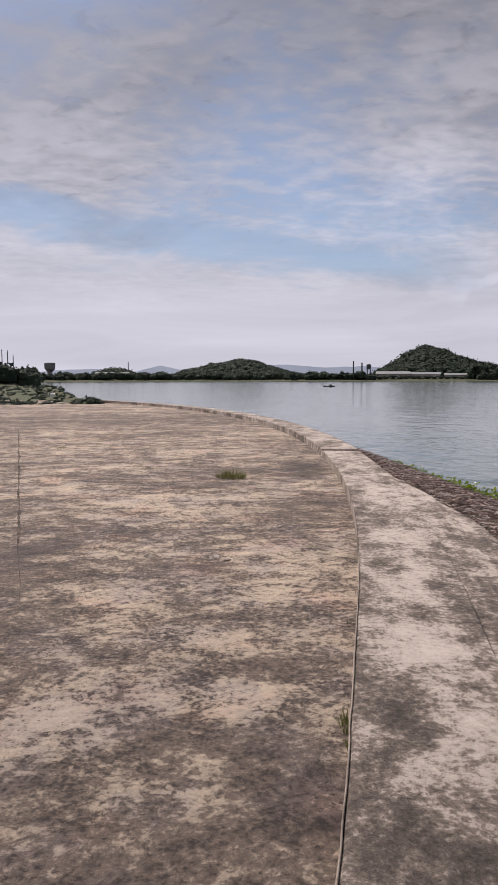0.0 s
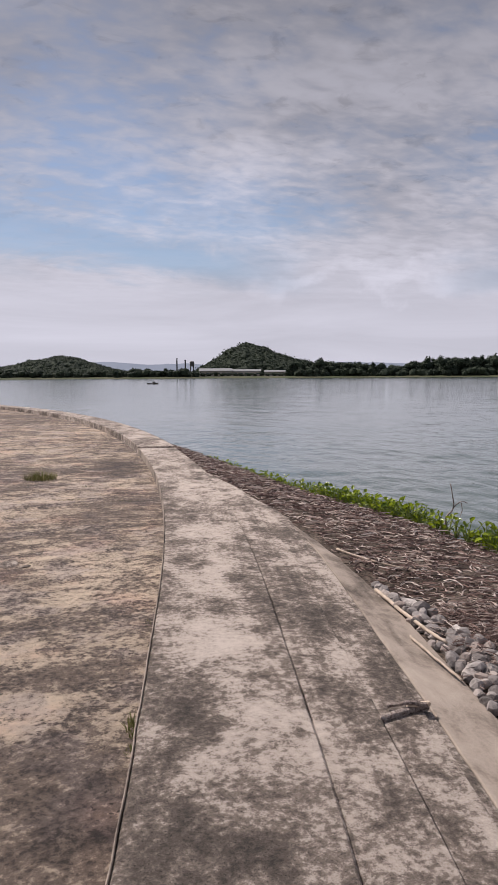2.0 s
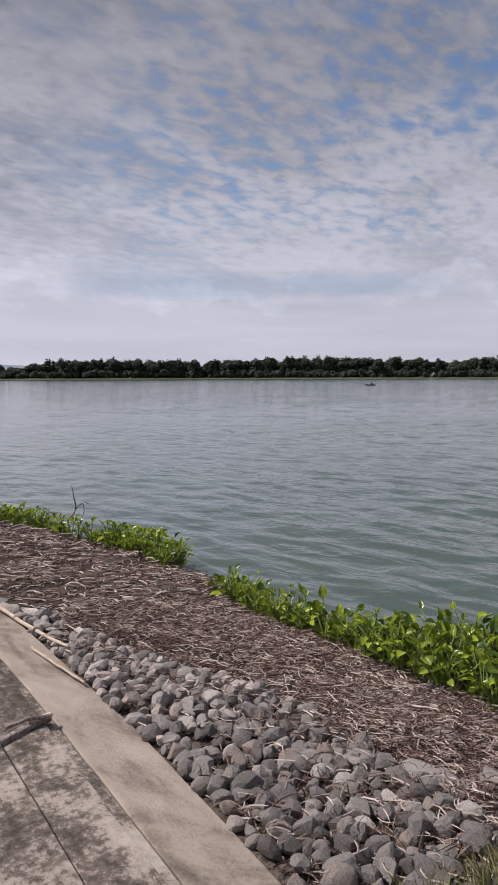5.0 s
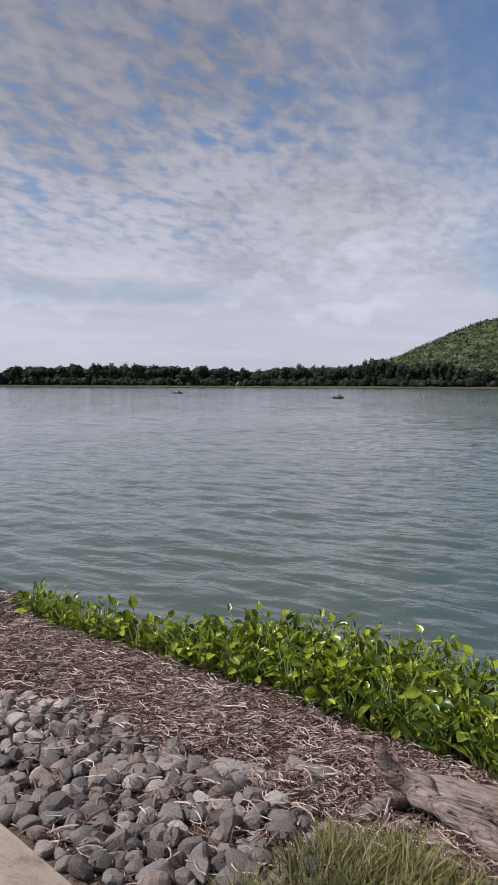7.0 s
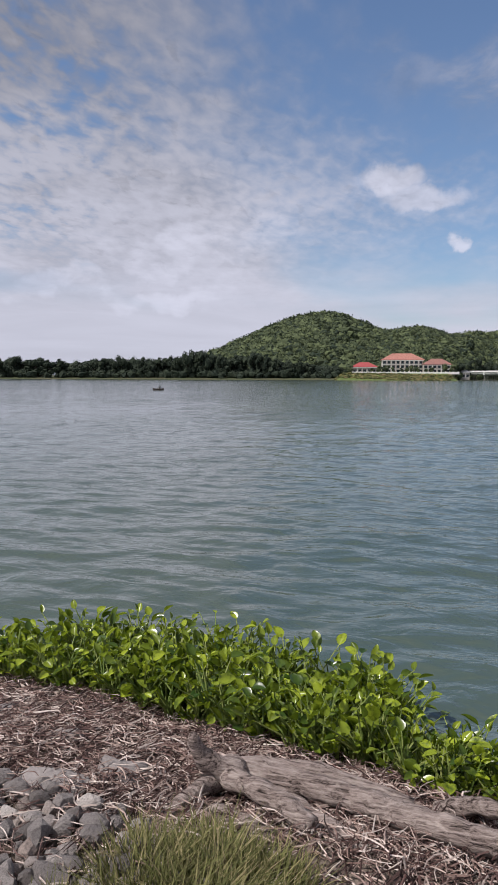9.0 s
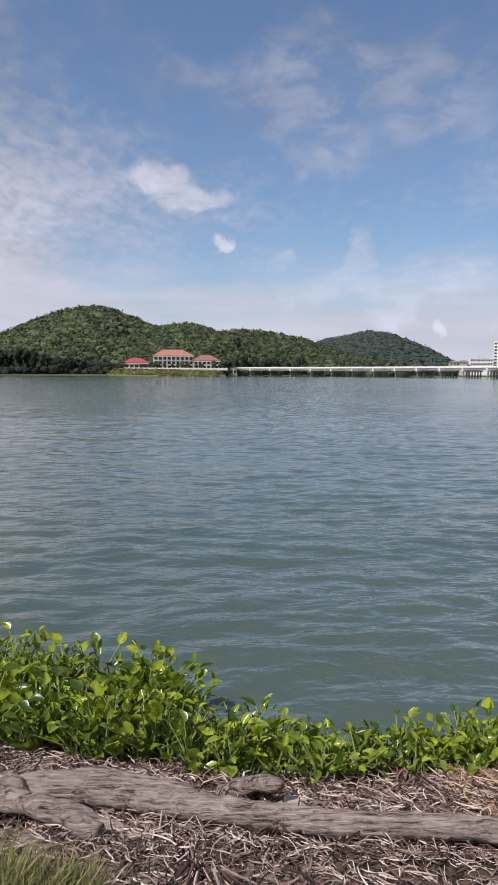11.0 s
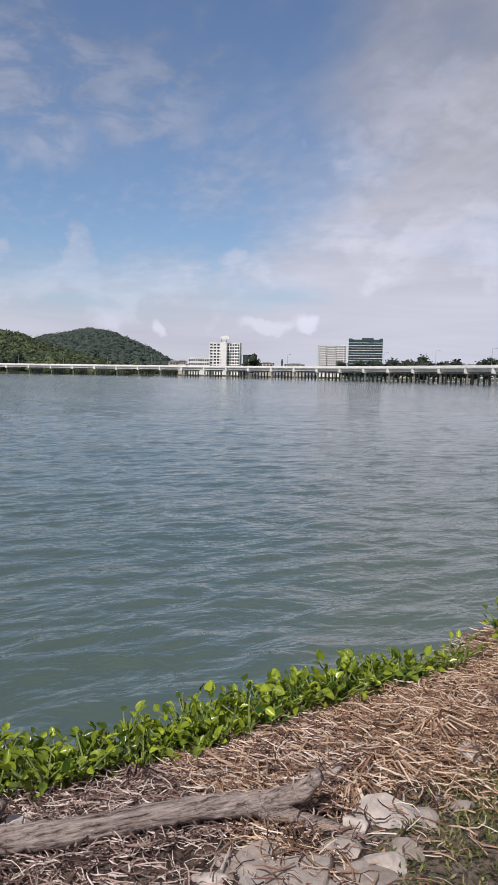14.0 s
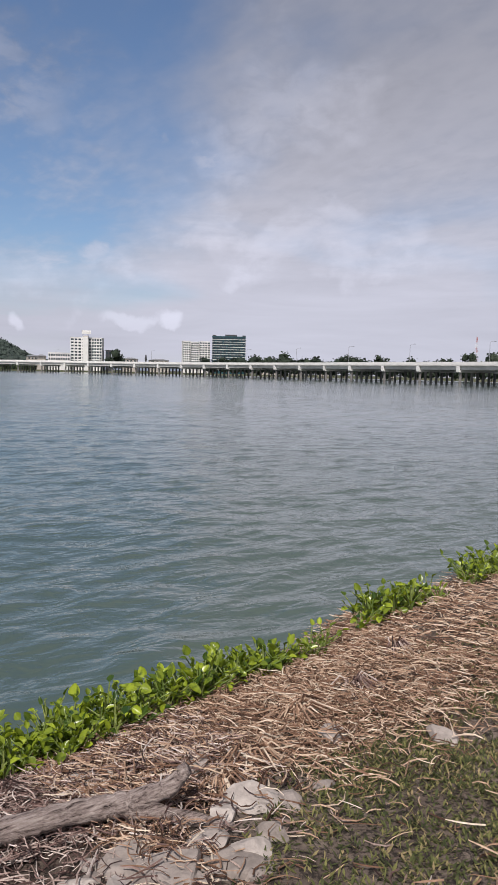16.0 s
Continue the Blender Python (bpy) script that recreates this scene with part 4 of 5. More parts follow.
def shed(b0, b1, d, eave, ridge, label, bays):
    w = d * radians(b1 - b0)
    t = thing("factory_shed", label, "shed", "factory sheds", at=pose(*around((b0 + b1) / 2, d, 0.8), 0, 0, -(b0 + b1) / 2))
    part("wall", box(-w / 2, w / 2, 0, 24, -1, eave), "cream", t)
    prof = [(-0.6, eave), (12, ridge), (24.6, eave)]
    v = [(x, y, z + o) for x in (-w / 2 - 0.5, w / 2 + 0.5) for o in (0.02, 0.35) for y, z in prof]
    f = [(0, 1, 7, 6), (1, 2, 8, 7), (3, 9, 10, 4), (4, 10, 11, 5), (0, 3, 4, 1), (1, 4, 5, 2), (6, 7, 10, 9), (7, 8, 11, 10), (0, 6, 9, 3), (2, 5, 11, 8)]
    part("roof", (v, f), "metal_roof", t)
    for i in range(bays):
        x = -w / 2 + w * (i + 0.5) / bays
        part("window", box(x - w / bays * 0.3, x + w / bays * 0.3, -0.12, 0.1, eave * 0.45, eave * 0.72), "glass", t)
    return t


shed(10.05, 12.6, 590, 4.2, 6.3, "long pale factory shed with a metal roof", 6)
shed(12.65, 14.9, 600, 3.8, 5.6, "low pale factory shed with a metal roof", 5)
shed(15.2, 16.9, 590, 3.2, 4.6, "small white factory shed", 5)
shed(6.9, 7.5, 640, 3.0, 4.4, "small pale hut among the shore trees", 2)
shed(-12.0, -9.4, 600, 4.2, 6.0, "pale shed in front of a wooded mound", 5)

# ---------------------------------------------------------------- lakeside houses
def hip_roof(w, d, z, h, over=1.2):
    a, b = w / 2 + over, d / 2 + over
    r = max(a - b, a * 0.35)
    v = [(-a, -b, z), (a, -b, z), (a, b, z), (-a, b, z), (-a, -b, z - 0.3), (a, -b, z - 0.3), (a, b, z - 0.3), (-a, b, z - 0.3), (-r, 0, z + h), (r, 0, z + h)]
    f = [(0, 1, 9, 8), (1, 2, 9), (2, 3, 8, 9), (3, 0, 8), (4, 5, 1, 0), (5, 6, 2, 1), (6, 7, 3, 2), (7, 4, 0, 3), (7, 6, 5, 4)]
    return v, f


def house(b, d, w, deep, storeys, roof, label, base, rise, sh=3.4, cols=6):
    t = thing("lakeside_house", label, "house", "lakeside houses", at=pose(*around(b, d, base), 0, 0, -b + 4))
    h = storeys * sh
    part("wall", box(-w / 2, w / 2, -deep / 2, deep / 2, -1.5, h), "cream", t)
    part("roof", hip_roof(w, deep, h + 0.32, rise), roof, t)
    for s in range(storeys):
        part("balcony", box(-w / 2 - 0.2, w / 2 + 0.2, -deep / 2 - 1.3, -deep / 2 + 0.1, s * sh + sh - 0.45, s * sh + sh - 0.15), "white", t)
        for i in range(cols):
            x = -w / 2 + w * (i + 0.5) / cols
            win = part("window", box(x - w / cols * 0.3, x + w / cols * 0.3, -deep / 2 - 0.1, -deep / 2 + 0.08, s * sh + 0.5, s * sh + 2.5), "glass", t)
            part("sill", box(x - w / cols * 0.33, x + w / cols * 0.33, -deep / 2 - 0.25, -deep / 2 + 0.05, s * sh + 0.32, s * sh + 0.48), "white", win)
            part("post", box(x - w / cols * 0.5 - 0.15, x - w / cols * 0.5 + 0.15, -deep / 2 - 1.25, -deep / 2 - 0.95, s * sh, s * sh + sh - 0.47), "white", t)
    return t


house(82.0, 566, 18, 12, 1, "crimson_roof", "low pavilion with a crimson hipped roof", 5.2, 3.6, 4.2, 5)
house(84.9, 578, 31, 16, 3, "red_roof", "large cream house with a faded red tiled roof", 5.2, 5.0, 3.3, 9)
house(87.5, 572, 20, 13, 2, "brown_roof", "cream house with a brown tiled roof", 5.2, 4.4, 3.1, 6)
house(89.5, 590, 9, 8, 1, "metal_roof", "small white house with a pale roof", 1.6, 2.0, 4.0, 3)
house(74.7, 575, 8, 8, 1, "metal_roof", "white hut half hidden by shore trees", 1.0, 1.6, 4.0, 3)
house(73.4, 576, 6, 8, 1, "metal_roof", "white hut half hidden by shore trees", 1.0, 1.6, 4.2, 2)
fence = thing("garden_wall", "low white garden wall with posts along the lake", "wall", at=pose(*around(84.9, 556, 5.0), 0, 0, -84.9))
part("wall", box(-37, 42, -0.15, 0.15, -0.8, 0.9), "white", fence)
for i in range(27):
    part("post", box(-37 + 3 * i - 0.2, -37 + 3 * i + 0.2, -0.25, 0.25, -0.8, 1.5), "white", fence)


def lawn_point(b, u):
    d = 538 + 62 * u
    edge = min((b - 79.6) / 0.8, (89.2 - b) / 0.8, 1.0)
    z = -0.9 + max(edge, 0.0) * 5.6 * min(max((d - 540) / 13.0, 0.0), 1.0) + 0.25 * noise.noise(Vector((b * 3, u * 20, 0)))
    return around(b, d, z)


tagged(new("garden_lawn", gridmesh("garden_lawn", [79.6 + 0.08 * i for i in range(121)], [i / 40 for i in range(41)], lawn_point, "lawn")), "sloping green lawn below the lakeside houses", "lawn", kind="structure")
# ragged grass below the wall, and a palm-like row of trees before the houses
rng = random.Random(31)
for b, h in ((81.0, 6.5), (82.6, 4.5), (83.4, 6), (83.8, 6.5), (84.3, 5), (84.9, 4.5), (85.3, 5.5), (86.7, 4.5), (85.7, 6.5), (86.1, 6), (87.2, 5.5), (88.2, 7.5), (88.8, 7)):
    t = tree_thing(rng, h, h * 0.85, "small garden tree before the lakeside houses", "hill_canopy", 160)
    tagged(t, group="garden trees")
    t.matrix_basis = pose(*around(b, 558.5, 4.5), 0, 0, rng.uniform(0, 360))
t = tree_thing(rng, 7, 6, "flame tree with orange-red blossom near the bridge", "red_tree", 200)
t.matrix_basis = pose(*around(92.9, 690, 3.0))
v, f = [], []
for i in range(900):
    b = rng.uniform(79.8, 89)
    d = spline(b, FAR_SHORE) + rng.uniform(-1, 10)
    g = blob(rng, 1, (rng.uniform(0.8, 1.8), rng.uniform(0.8, 1.8), rng.uniform(0.3, 0.8)), 0.4)
    x, y, _ = around(b, d)
    n = len(v)
    z = max(land_z(b, d), -0.5, -0.9 + 5.6 * min(max((d - 540) / 13.0, 0.0), 1.0) * max(min((b - 79.6) / 0.8, (89.2 - b) / 0.8, 1.0), 0.0))
    v.extend((x + p[0], y + p[1], z + p[2]) for p in g[0])
    f.extend(tuple(j + n for j in q) for q in g[1])
tagged(new("shore_grass", mesh_of("shore_grass", (v, f), "weed")), "tussocky green grass below the garden wall", "grass", kind="stuff")

# ---------------------------------------------------------------- bridge
BRIDGE = ((89.5, 640), (91.4, 625), (96, 593), (106, 518), (112, 472), (117.5, 428), (125, 364), (132, 305), (138, 272), (143, 250), (150, 225), (158, 205))
line = []
for i in range(1400):
    b = 89.5 + 68.5 * i / 1399
    x, y, _ = around(b, spline(b, BRIDGE))
    line.append(Vector((x, y, 0)))
for _ in range(60):
    line = [line[0]] + [(line[i - 1] + line[i] * 2 + line[i + 1]) / 4 for i in range(1, len(line) - 1)] + [line[-1]]
stations, run, want = [line[0]], 0.0, 20.0
for p, q in zip(line, line[1:]):
    run += (q - p).length
    if run >= want:
        stations.append(q)
        run = 0.0
WIDE = 18.0
bridge = thing("bridge", "long low white concrete road bridge across the lake", "bridge")
for i in range(len(stations) - 1):
    a, c = stations[i], stations[i + 1]
    way = (c - a).normalized()
    side = Vector((-way.y, way.x, 0))
    if side.dot(a) < 0:
        side = -side
    L = (c - a).length
    m = Matrix(((way.x, side.x, 0, a.x), (way.y, side.y, 0, a.y), (0, 0, 1, 0), (0, 0, 0, 1)))
    span = part("deck_span", box(0.02, L - 0.02, -0.8, WIDE + 0.8, 6.2, 6.55), "bridge", bridge, m=m)
    part("girder", box(0.15, L - 0.15, 0.0, 0.9, 4.75, 6.18), "bridge", span)
    part("girder", box(0.15, L - 0.15, WIDE - 0.9, WIDE, 4.75, 6.18), "bridge", span)
    part("parapet", box(0.02, L - 0.02, -0.8, -0.45, 6.57, 7.55), "white", span)
    part("parapet", box(0.02, L - 0.02, WIDE + 0.45, WIDE + 0.8, 6.57, 7.55), "white", span)
    bent = part("pier_cap", box(-0.8, 0.8, -0.5, WIDE + 0.5, 3.85, 4.73), "bridge", bridge, m=m)
    for j in range(7):
        yj = 0.6 + (WIDE - 1.2) * j / 6
        part("column", tube([(0, yj, -2.0), (0, yj, 3.84)], [0.48, 0.48], 10), "pile", bent)
    part("bearing_block", box(-0.7, 0.7, -0.75, -0.2, 4.1, 6.19), "white", bent)
post = thing("street_lamp", "tall thin lamp post on the bridge", "street lamp", "bridge lamps")
part("shaft", tube([(0, 0, 6.5), (0, 0, 14.5), (0, 0.5, 14.9), (0, 2.2, 15.1)], [0.10, 0.06, 0.05, 0.04], 6), "metal_roof", post)
part("lamp_head", box(-0.16, 0.16, 1.9, 2.9, 14.98, 15.16, 0.03), "metal_roof", post)
lamp_at = []
for i in range(1, len(stations) - 1, 2):
    a, c = stations[i], stations[i + 1]
    way = (c - a).normalized()
    side = Vector((-way.y, way.x, 0))
    if side.dot(a) < 0:
        side = -side
    lamp_at.append(Matrix(((way.x, side.x, 0, a.x + side.x * 9 + way.x * 5), (way.y, side.y, 0, a.y + side.y * 9 + way.y * 5), (0, 0, 1, 0), (0, 0, 0, 1))))
post.matrix_basis = lamp_at[0]
for m in lamp_at[1:]:
    copy_thing(post, m)


# ---------------------------------------------------------------- town beyond the bridge
def block_tower(name, label, b0, b1, d, top, base, turn, floors, cols, wall, glass, deep=16, sill=False):
    w = d * radians(b1 - b0)
    b = (b0 + b1) / 2
    h = math.tan(radians(top)) * d + 1.55 - base
    t = thing(name, label, "building", "town buildings", at=pose(*around(b, d, base), 0, 0, -b + turn))
    part("wall", box(-w / 2, w / 2, -deep / 2, deep / 2, -2, h), wall, t)
    part("parapet", box(-w / 2 - 0.2, w / 2 + 0.2, -deep / 2 - 0.2, deep / 2 + 0.2, h + 0.003, h + 0.9), wall, t)
    fh = h / floors
    one = mesh_of("window", box(-w / cols * 0.34, w / cols * 0.34, -0.12, 0.1, fh * 0.25, fh * 0.78), glass)
    for s in range(1, floors):
        for i in range(cols):
            part("window", one, glass, t, m=pose(-w / 2 + w * (i + 0.5) / cols, -deep / 2, s * fh))
        if sill:
            part("floor_band", box(-w / 2 - 0.35, w / 2 + 0.35, -deep / 2 - 0.5, deep / 2, s * fh - 0.22, s * fh + 0.22), "white", t)
    return t, w, h


t, w, h = block_tower("hotel_tower", "white hotel tower with ranks of dark windows", 109.65, 110.75, 900, 2.45, 3, 0, 10, 4, "white", "glass", 18)
t2, w2, h2 = block_tower("hotel_tower", "grey-white hotel wing with long window rows", 110.9, 112.1, 905, 2.45, 3, -8, 10, 6, "white", "glass", 18, True)
core = thing("stair_core", "tall blank white stair core of the hotel", "building", "town buildings", at=pose(*around(110.75, 893, 3), 0, 0, -110.75))
part("wall", box(-3.2, 3.6, -5, 5, -2, 38.6), "white", core)
part("rooftop_drum", tube([(1.0, 0, 38.6), (1.0, 0, 40.0)], [3.2, 3.2], 14), "cream", core)
part("sign_frame", box(-4.0, 6.6, -0.4, 0.4, 42.2, 46.4), "white", core, "plain pale rooftop sign board")
for x in (-2.6, 3.2):
    part("sign_post", box(x - 0.2, x + 0.2, -0.2, 0.2, 38.6, 42.18), "dark", core)
t, w, h = block_tower("low_annex", "low white annex before the hotel", 108.0, 109.6, 890, 1.25, 3, 0, 4, 9, "white", "glass", 14)
t, w, h = block_tower("dark_annex", "small dark building beside the hotel", 112.3, 112.75, 910, 1.55, 3, 0, 4, 2, "dark", "glass", 12)
for k, (b0, b1) in enumerate(((118.25, 118.85), (118.9, 119.5), (119.55, 120.4))):
    block_tower("apartment_block", "tall white apartment block with small windows", b0, b1, 905 + 4 * k, 2.42 - 0.05 * (k == 1), 3, 6, 13, 4, "white", "glass", 14)
t, w, h = block_tower("glass_tower", "dark teal glass tower with pale floor bands", 120.65, 123.25, 880, 2.85, 3, -3, 14, 9, "teal_glass", "glass", 20, True)
part("rooftop_plant", box(-w * 0.12, w * 0.22, -6, 6, h + 0.92, h + 3.0), "dark", t)
for x in (-w / 2 + 2, w / 2 - 2):
    part("corner_turret", box(x - 1.8, x + 1.8, -9, 9, h + 0.92, h + 2.2), "dark", t)
rng = random.Random(77)
for b, top, w in ((106.9, 0.95, 14), (107.5, 1.0, 9), (114.2, 0.95, 16), (116.4, 0.9, 22), (125.2, 1.05, 20), (127.3, 0.95, 12), (129.6, 1.0, 16), (134.5, 1.1, 14)):
    hh = math.tan(radians(top)) * 860 + 1.55 - 3
    t = thing("town_house", "low pale building beyond the bridge", "building", "town buildings", at=pose(*around(b, 860, 3), 0, 0, -b + rng.uniform(-15, 15)))
    part("wall", box(-w / 2, w / 2, -6, 6, -2, hh), "cream", t)
    part("roof", hip_roof(w, 12, hh + 0.31, 1.6, 0.6), "metal_roof", t)
    for i in range(4):
        x = -w / 2 + w * (i + 0.5) / 4
        part("window", box(x - w * 0.07, x + w * 0.07, -6.1, -5.9, hh - 3.0, hh - 1.2), "glass", t)
t = thing("stupa_spire", "slim dark spire beyond the bridge", "spire", at=pose(*around(115.4, 800, 3)))
part("spire", tube([(0, 0, -1), (0, 0, 11), (0, 0, 12), (0, 0, 17)], [1.1, 1.0, 1.4, 0.7], 8), "dark", t)
mast = thing("lattice_mast", "red and white steel radio mast", "mast", at=pose(*around(141.0, 640, 2)))
for i in range(8):
    z0, z1 = i * 4.4, (i + 1) * 4.4 - 0.02
    for sx, sy in ((-1, -1), (1, -1), (1, 1), (-1, 1)):
        r0, r1 = 2.0 * (1 - i / 9), 2.0 * (1 - (i + 1) / 9)
        part("leg", tube([(sx * r0, sy * r0, z0), (sx * r1, sy * r1, z1)], [0.10, 0.09], 5), "mast_red" if i % 2 else "white", mast)
    part("brace", tube([(-r0, -r0, z0), (r1, -r1, z1)], [0.06, 0.06], 4), "mast_red" if i % 2 else "white", mast)
for b, dd, h, w in ((113.1, 830, 11, 26), (126.3, 700, 11.5, 22), (127.9, 690, 9, 12), (131.2, 600, 12.5, 14), (132.4, 600, 8.5, 18), (133.9, 620, 13, 13), (136.3, 600, 8, 14), (138.6, 600, 11, 12), (140.4, 520, 13, 18), (142.2, 500, 12.5, 20), (143.8, 500, 11, 18), (129.4, 680, 8, 10)) + tuple((120.6 + 0.95 * i, 640 + 25 * math.sin(i * 2.1), 8.1 + 0.7 * math.sin(i * 1.7), 24 + 6 * math.sin(i * 3.3)) for i in range(25)):
    h *= 1.6 * dd / 560
    t = tree_thing(rng, h, w * 0.9, "rounded green town tree beyond the bridge", "canopy", 260)
    tagged(t, group="town trees")
    t.matrix_basis = pose(*around(b, dd, 0.2), 0, 0, rng.uniform(0, 360))

# ---------------------------------------------------------------- boats
def boat(b, d, length, turn, label):
    t = thing("fishing_boat", label, "boat", "boats on the lake", at=pose(*around(b, d, WATER), 0, 0, -b + turn))
    v, f = [], []
    n = 10
    for i in range(n + 1):
        s = i / n
        x = (s - 0.5) * length
        w = 0.55 * math.sin(math.pi * min(max(s, 0.04), 0.96)) ** 0.6
        sheer = 0.20 + 0.16 * (2 * s - 1) ** 2
        v += [(x, -w, sheer), (x, -w * 0.6, -0.12), (x, w * 0.6, -0.12), (x, w, sheer), (x, w * 0.85, sheer - 0.03), (x, 0, 0.05), (x, -w * 0.85, sheer - 0.03)]
    for i in range(n):
        for s in range(7):
            f.append((i * 7 + s, i * 7 + (s + 1) % 7, (i + 1) * 7 + (s + 1) % 7, (i + 1) * 7 + s))
    part("hull", (v, f), "hull", t)
    part("thwart", box(-0.2, 0.2, -0.45, 0.45, 0.18, 0.24), "cane", t)
    part("cargo", blob(random.Random(int(d)), 2, (length * 0.12, 0.35, 0.3), 0.25), "dark", t, "dark covered bundle", m=pose(length * 0.12, 0, 0.42))
    return t


boat(6.37, 185, 2.9, 8, "small dark fishing boat far out on the lake")
boat(53.09, 165, 2.2, -10, "small dark fishing boat far out on the lake")
boat(65.8, 114, 1.7, 5, "small dark boat adrift on the lake")


# ---------------------------------------------------------------- near shore: driftwood, canes, rocks
def wobble(points, n, amp, rng):
    """A smooth line through a few points with small bends."""
    pts = [Vector(p) for p in points]
    out = []
    for i in range(len(pts) - 1):
        p0, p1, p2, p3 = pts[max(i - 1, 0)], pts[i], pts[i + 1], pts[min(i + 2, len(pts) - 1)]
        for j in range(n):
            s = j / n
            q = 0.5 * ((2 * p1) + (p2 - p0) * s + (2 * p0 - 5 * p1 + 4 * p2 - p3) * s * s + (3 * p1 - p0 - 3 * p2 + p3) * s ** 3)
            out.append(q + Vector((rng.uniform(-amp, amp), rng.uniform(-amp, amp), rng.uniform(-amp, amp))))
    out.append(pts[-1])
    return out


def wood(points, r0, r1, rng, sides=12, n=6, amp=0.006, rough=0.08, swell=0.12):
    line = wobble(points, n, amp, rng)
    k = len(line) - 1
    radii = [(r0 + (r1 - r0) * i / k) * (1 + swell * math.sin(i * 1.7 + r0 * 90)) for i in range(k + 1)]
    return tube(line, radii, sides, rough, rng)


rng = random.Random(9)
log = thing("driftwood_log", "long grey weathered driftwood log with gnarled roots", "log")
part("trunk", wood([(3.26, 1.02, -0.20), (3.22, 0.55, -0.20), (3.12, 0.12, -0.205), (3.03, -0.40, -0.21), (2.99, -0.87, -0.205), (2.90, -1.20, -0.20)], 0.058, 0.046, rng, 24, 18, 0.004, 0.07, 0.05), "bark", log, smooth=True)
part("branch_stub", wood([(2.92, -1.14, -0.20), (2.86, -1.28, -0.15), (2.83, -1.36, -0.07)], 0.05, 0.028, rng, 10, 5), "bark", log, smooth=True)
part("branch_stub", wood([(2.93, -1.12, -0.215), (2.78, -1.30, -0.235), (2.62, -1.46, -0.25)], 0.045, 0.02, rng, 10, 5), "bark", log, smooth=True)
part("root", wood([(3.20, 0.95, -0.19), (3.14, 1.08, -0.10), (3.10, 1.12, 0.02)], 0.07, 0.018, rng, 10, 5), "bark", log, smooth=True)
part("root", wood([(3.22, 1.0, -0.21), (2.98, 1.10, -0.20), (2.72, 1.16, -0.23)], 0.05, 0.02, rng, 10, 6), "bark", log, smooth=True)
part("root", wood([(3.16, 0.98, -0.18), (3.06, 0.78, -0.16), (2.96, 0.56, -0.20)], 0.052, 0.042, rng, 10, 6), "bark", log, smooth=True)
part("root", wood([(3.20, 0.80, -0.24), (3.02, 0.48, -0.25), (2.92, 0.28, -0.27)], 0.05, 0.03, rng, 10, 6), "bark", log, smooth=True)
part("limb", wood([(3.24, 0.95, -0.17), (3.32, 0.60, -0.19), (3.30, 0.20, -0.25)], 0.05, 0.03, rng, 10, 6), "bark", log, smooth=True)
t = thing("wood_chunk", "short pale sawn wood chunk beside the log", "wood")
part("chunk", wood([(2.96, 0.99, -0.23), (2.93, 0.86, -0.225), (2.87, 0.70, -0.23)], 0.05, 0.045, rng, 10, 4), "bark", t, smooth=True)
t = thing("wood_chunk", "broken grey wood end among dead stalks", "wood")
part("chunk", wood([(3.42, 0.10, -0.33), (3.36, -0.06, -0.24), (3.30, -0.16, -0.22)], 0.05, 0.03, rng, 9, 4), "bark", t, smooth=True)

for pts, r, text in ((((2.62, 6.31, -0.09), (2.82, 5.86, -0.11), (3.09, 5.50, -0.13)), 0.011, "long bleached cane across the litter"),
                     (((2.46, 5.05, -0.10), (2.43, 4.40, -0.105), (2.45, 3.96, -0.115)), 0.015, "long bleached cane along the concrete edge"),
                     (((2.27, 4.09, -0.105), (2.25, 3.73, -0.105), (2.24, 3.42, -0.105)), 0.010, "short bleached cane on the concrete edge")):
    t = thing("cane", text, "cane", "bleached canes")
    part("stem", wood(pts, r, r * 0.7, rng, 8, 7, 0.003, 0.05, 0.03), "cane", t, smooth=True)
t = thing("driftwood_stick", "small dark split driftwood stick on the concrete", "stick")
part("stem", wood([(1.57, 3.01, -0.045), (1.70, 3.05, -0.048), (1.86, 3.10, -0.060)], 0.015, 0.020, rng, 8, 4, 0.004, 0.15), "bark", t)
part("splinter", wood([(1.66, 3.12, -0.045), (1.74, 3.08, -0.020), (1.84, 3.06, -0.03)], 0.010, 0.013, rng, 7, 3, 0.004, 0.15), "bark", t)
part("splinter", box(1.75, 1.87, 3.072, 3.098, -0.05, -0.028, 0.004), "cane", t, "pale split face")
t = thing("dead_branch", "bare dead branch standing at the waterline", "branch")
bx, by = 5.0, 8.45
part("stem", wood([(bx, by, -0.62), (bx - 0.03, by, -0.34), (bx + 0.08, by, -0.18), (bx + 0.02, by, 0.12)], 0.016, 0.006, rng, 7, 5), "bark", t, smooth=True)
part("twig", wood([(bx + 0.07, by, -0.20), (bx + 0.17, by, -0.13), (bx + 0.28, by, -0.15)], 0.010, 0.005, rng, 6, 4), "bark", t, smooth=True)
part("twig", wood([(bx + 0.19, by, -0.14), (bx + 0.20, by, -0.24), (bx + 0.17, by, -0.34)], 0.007, 0.003, rng, 6, 4), "bark", t, smooth=True)

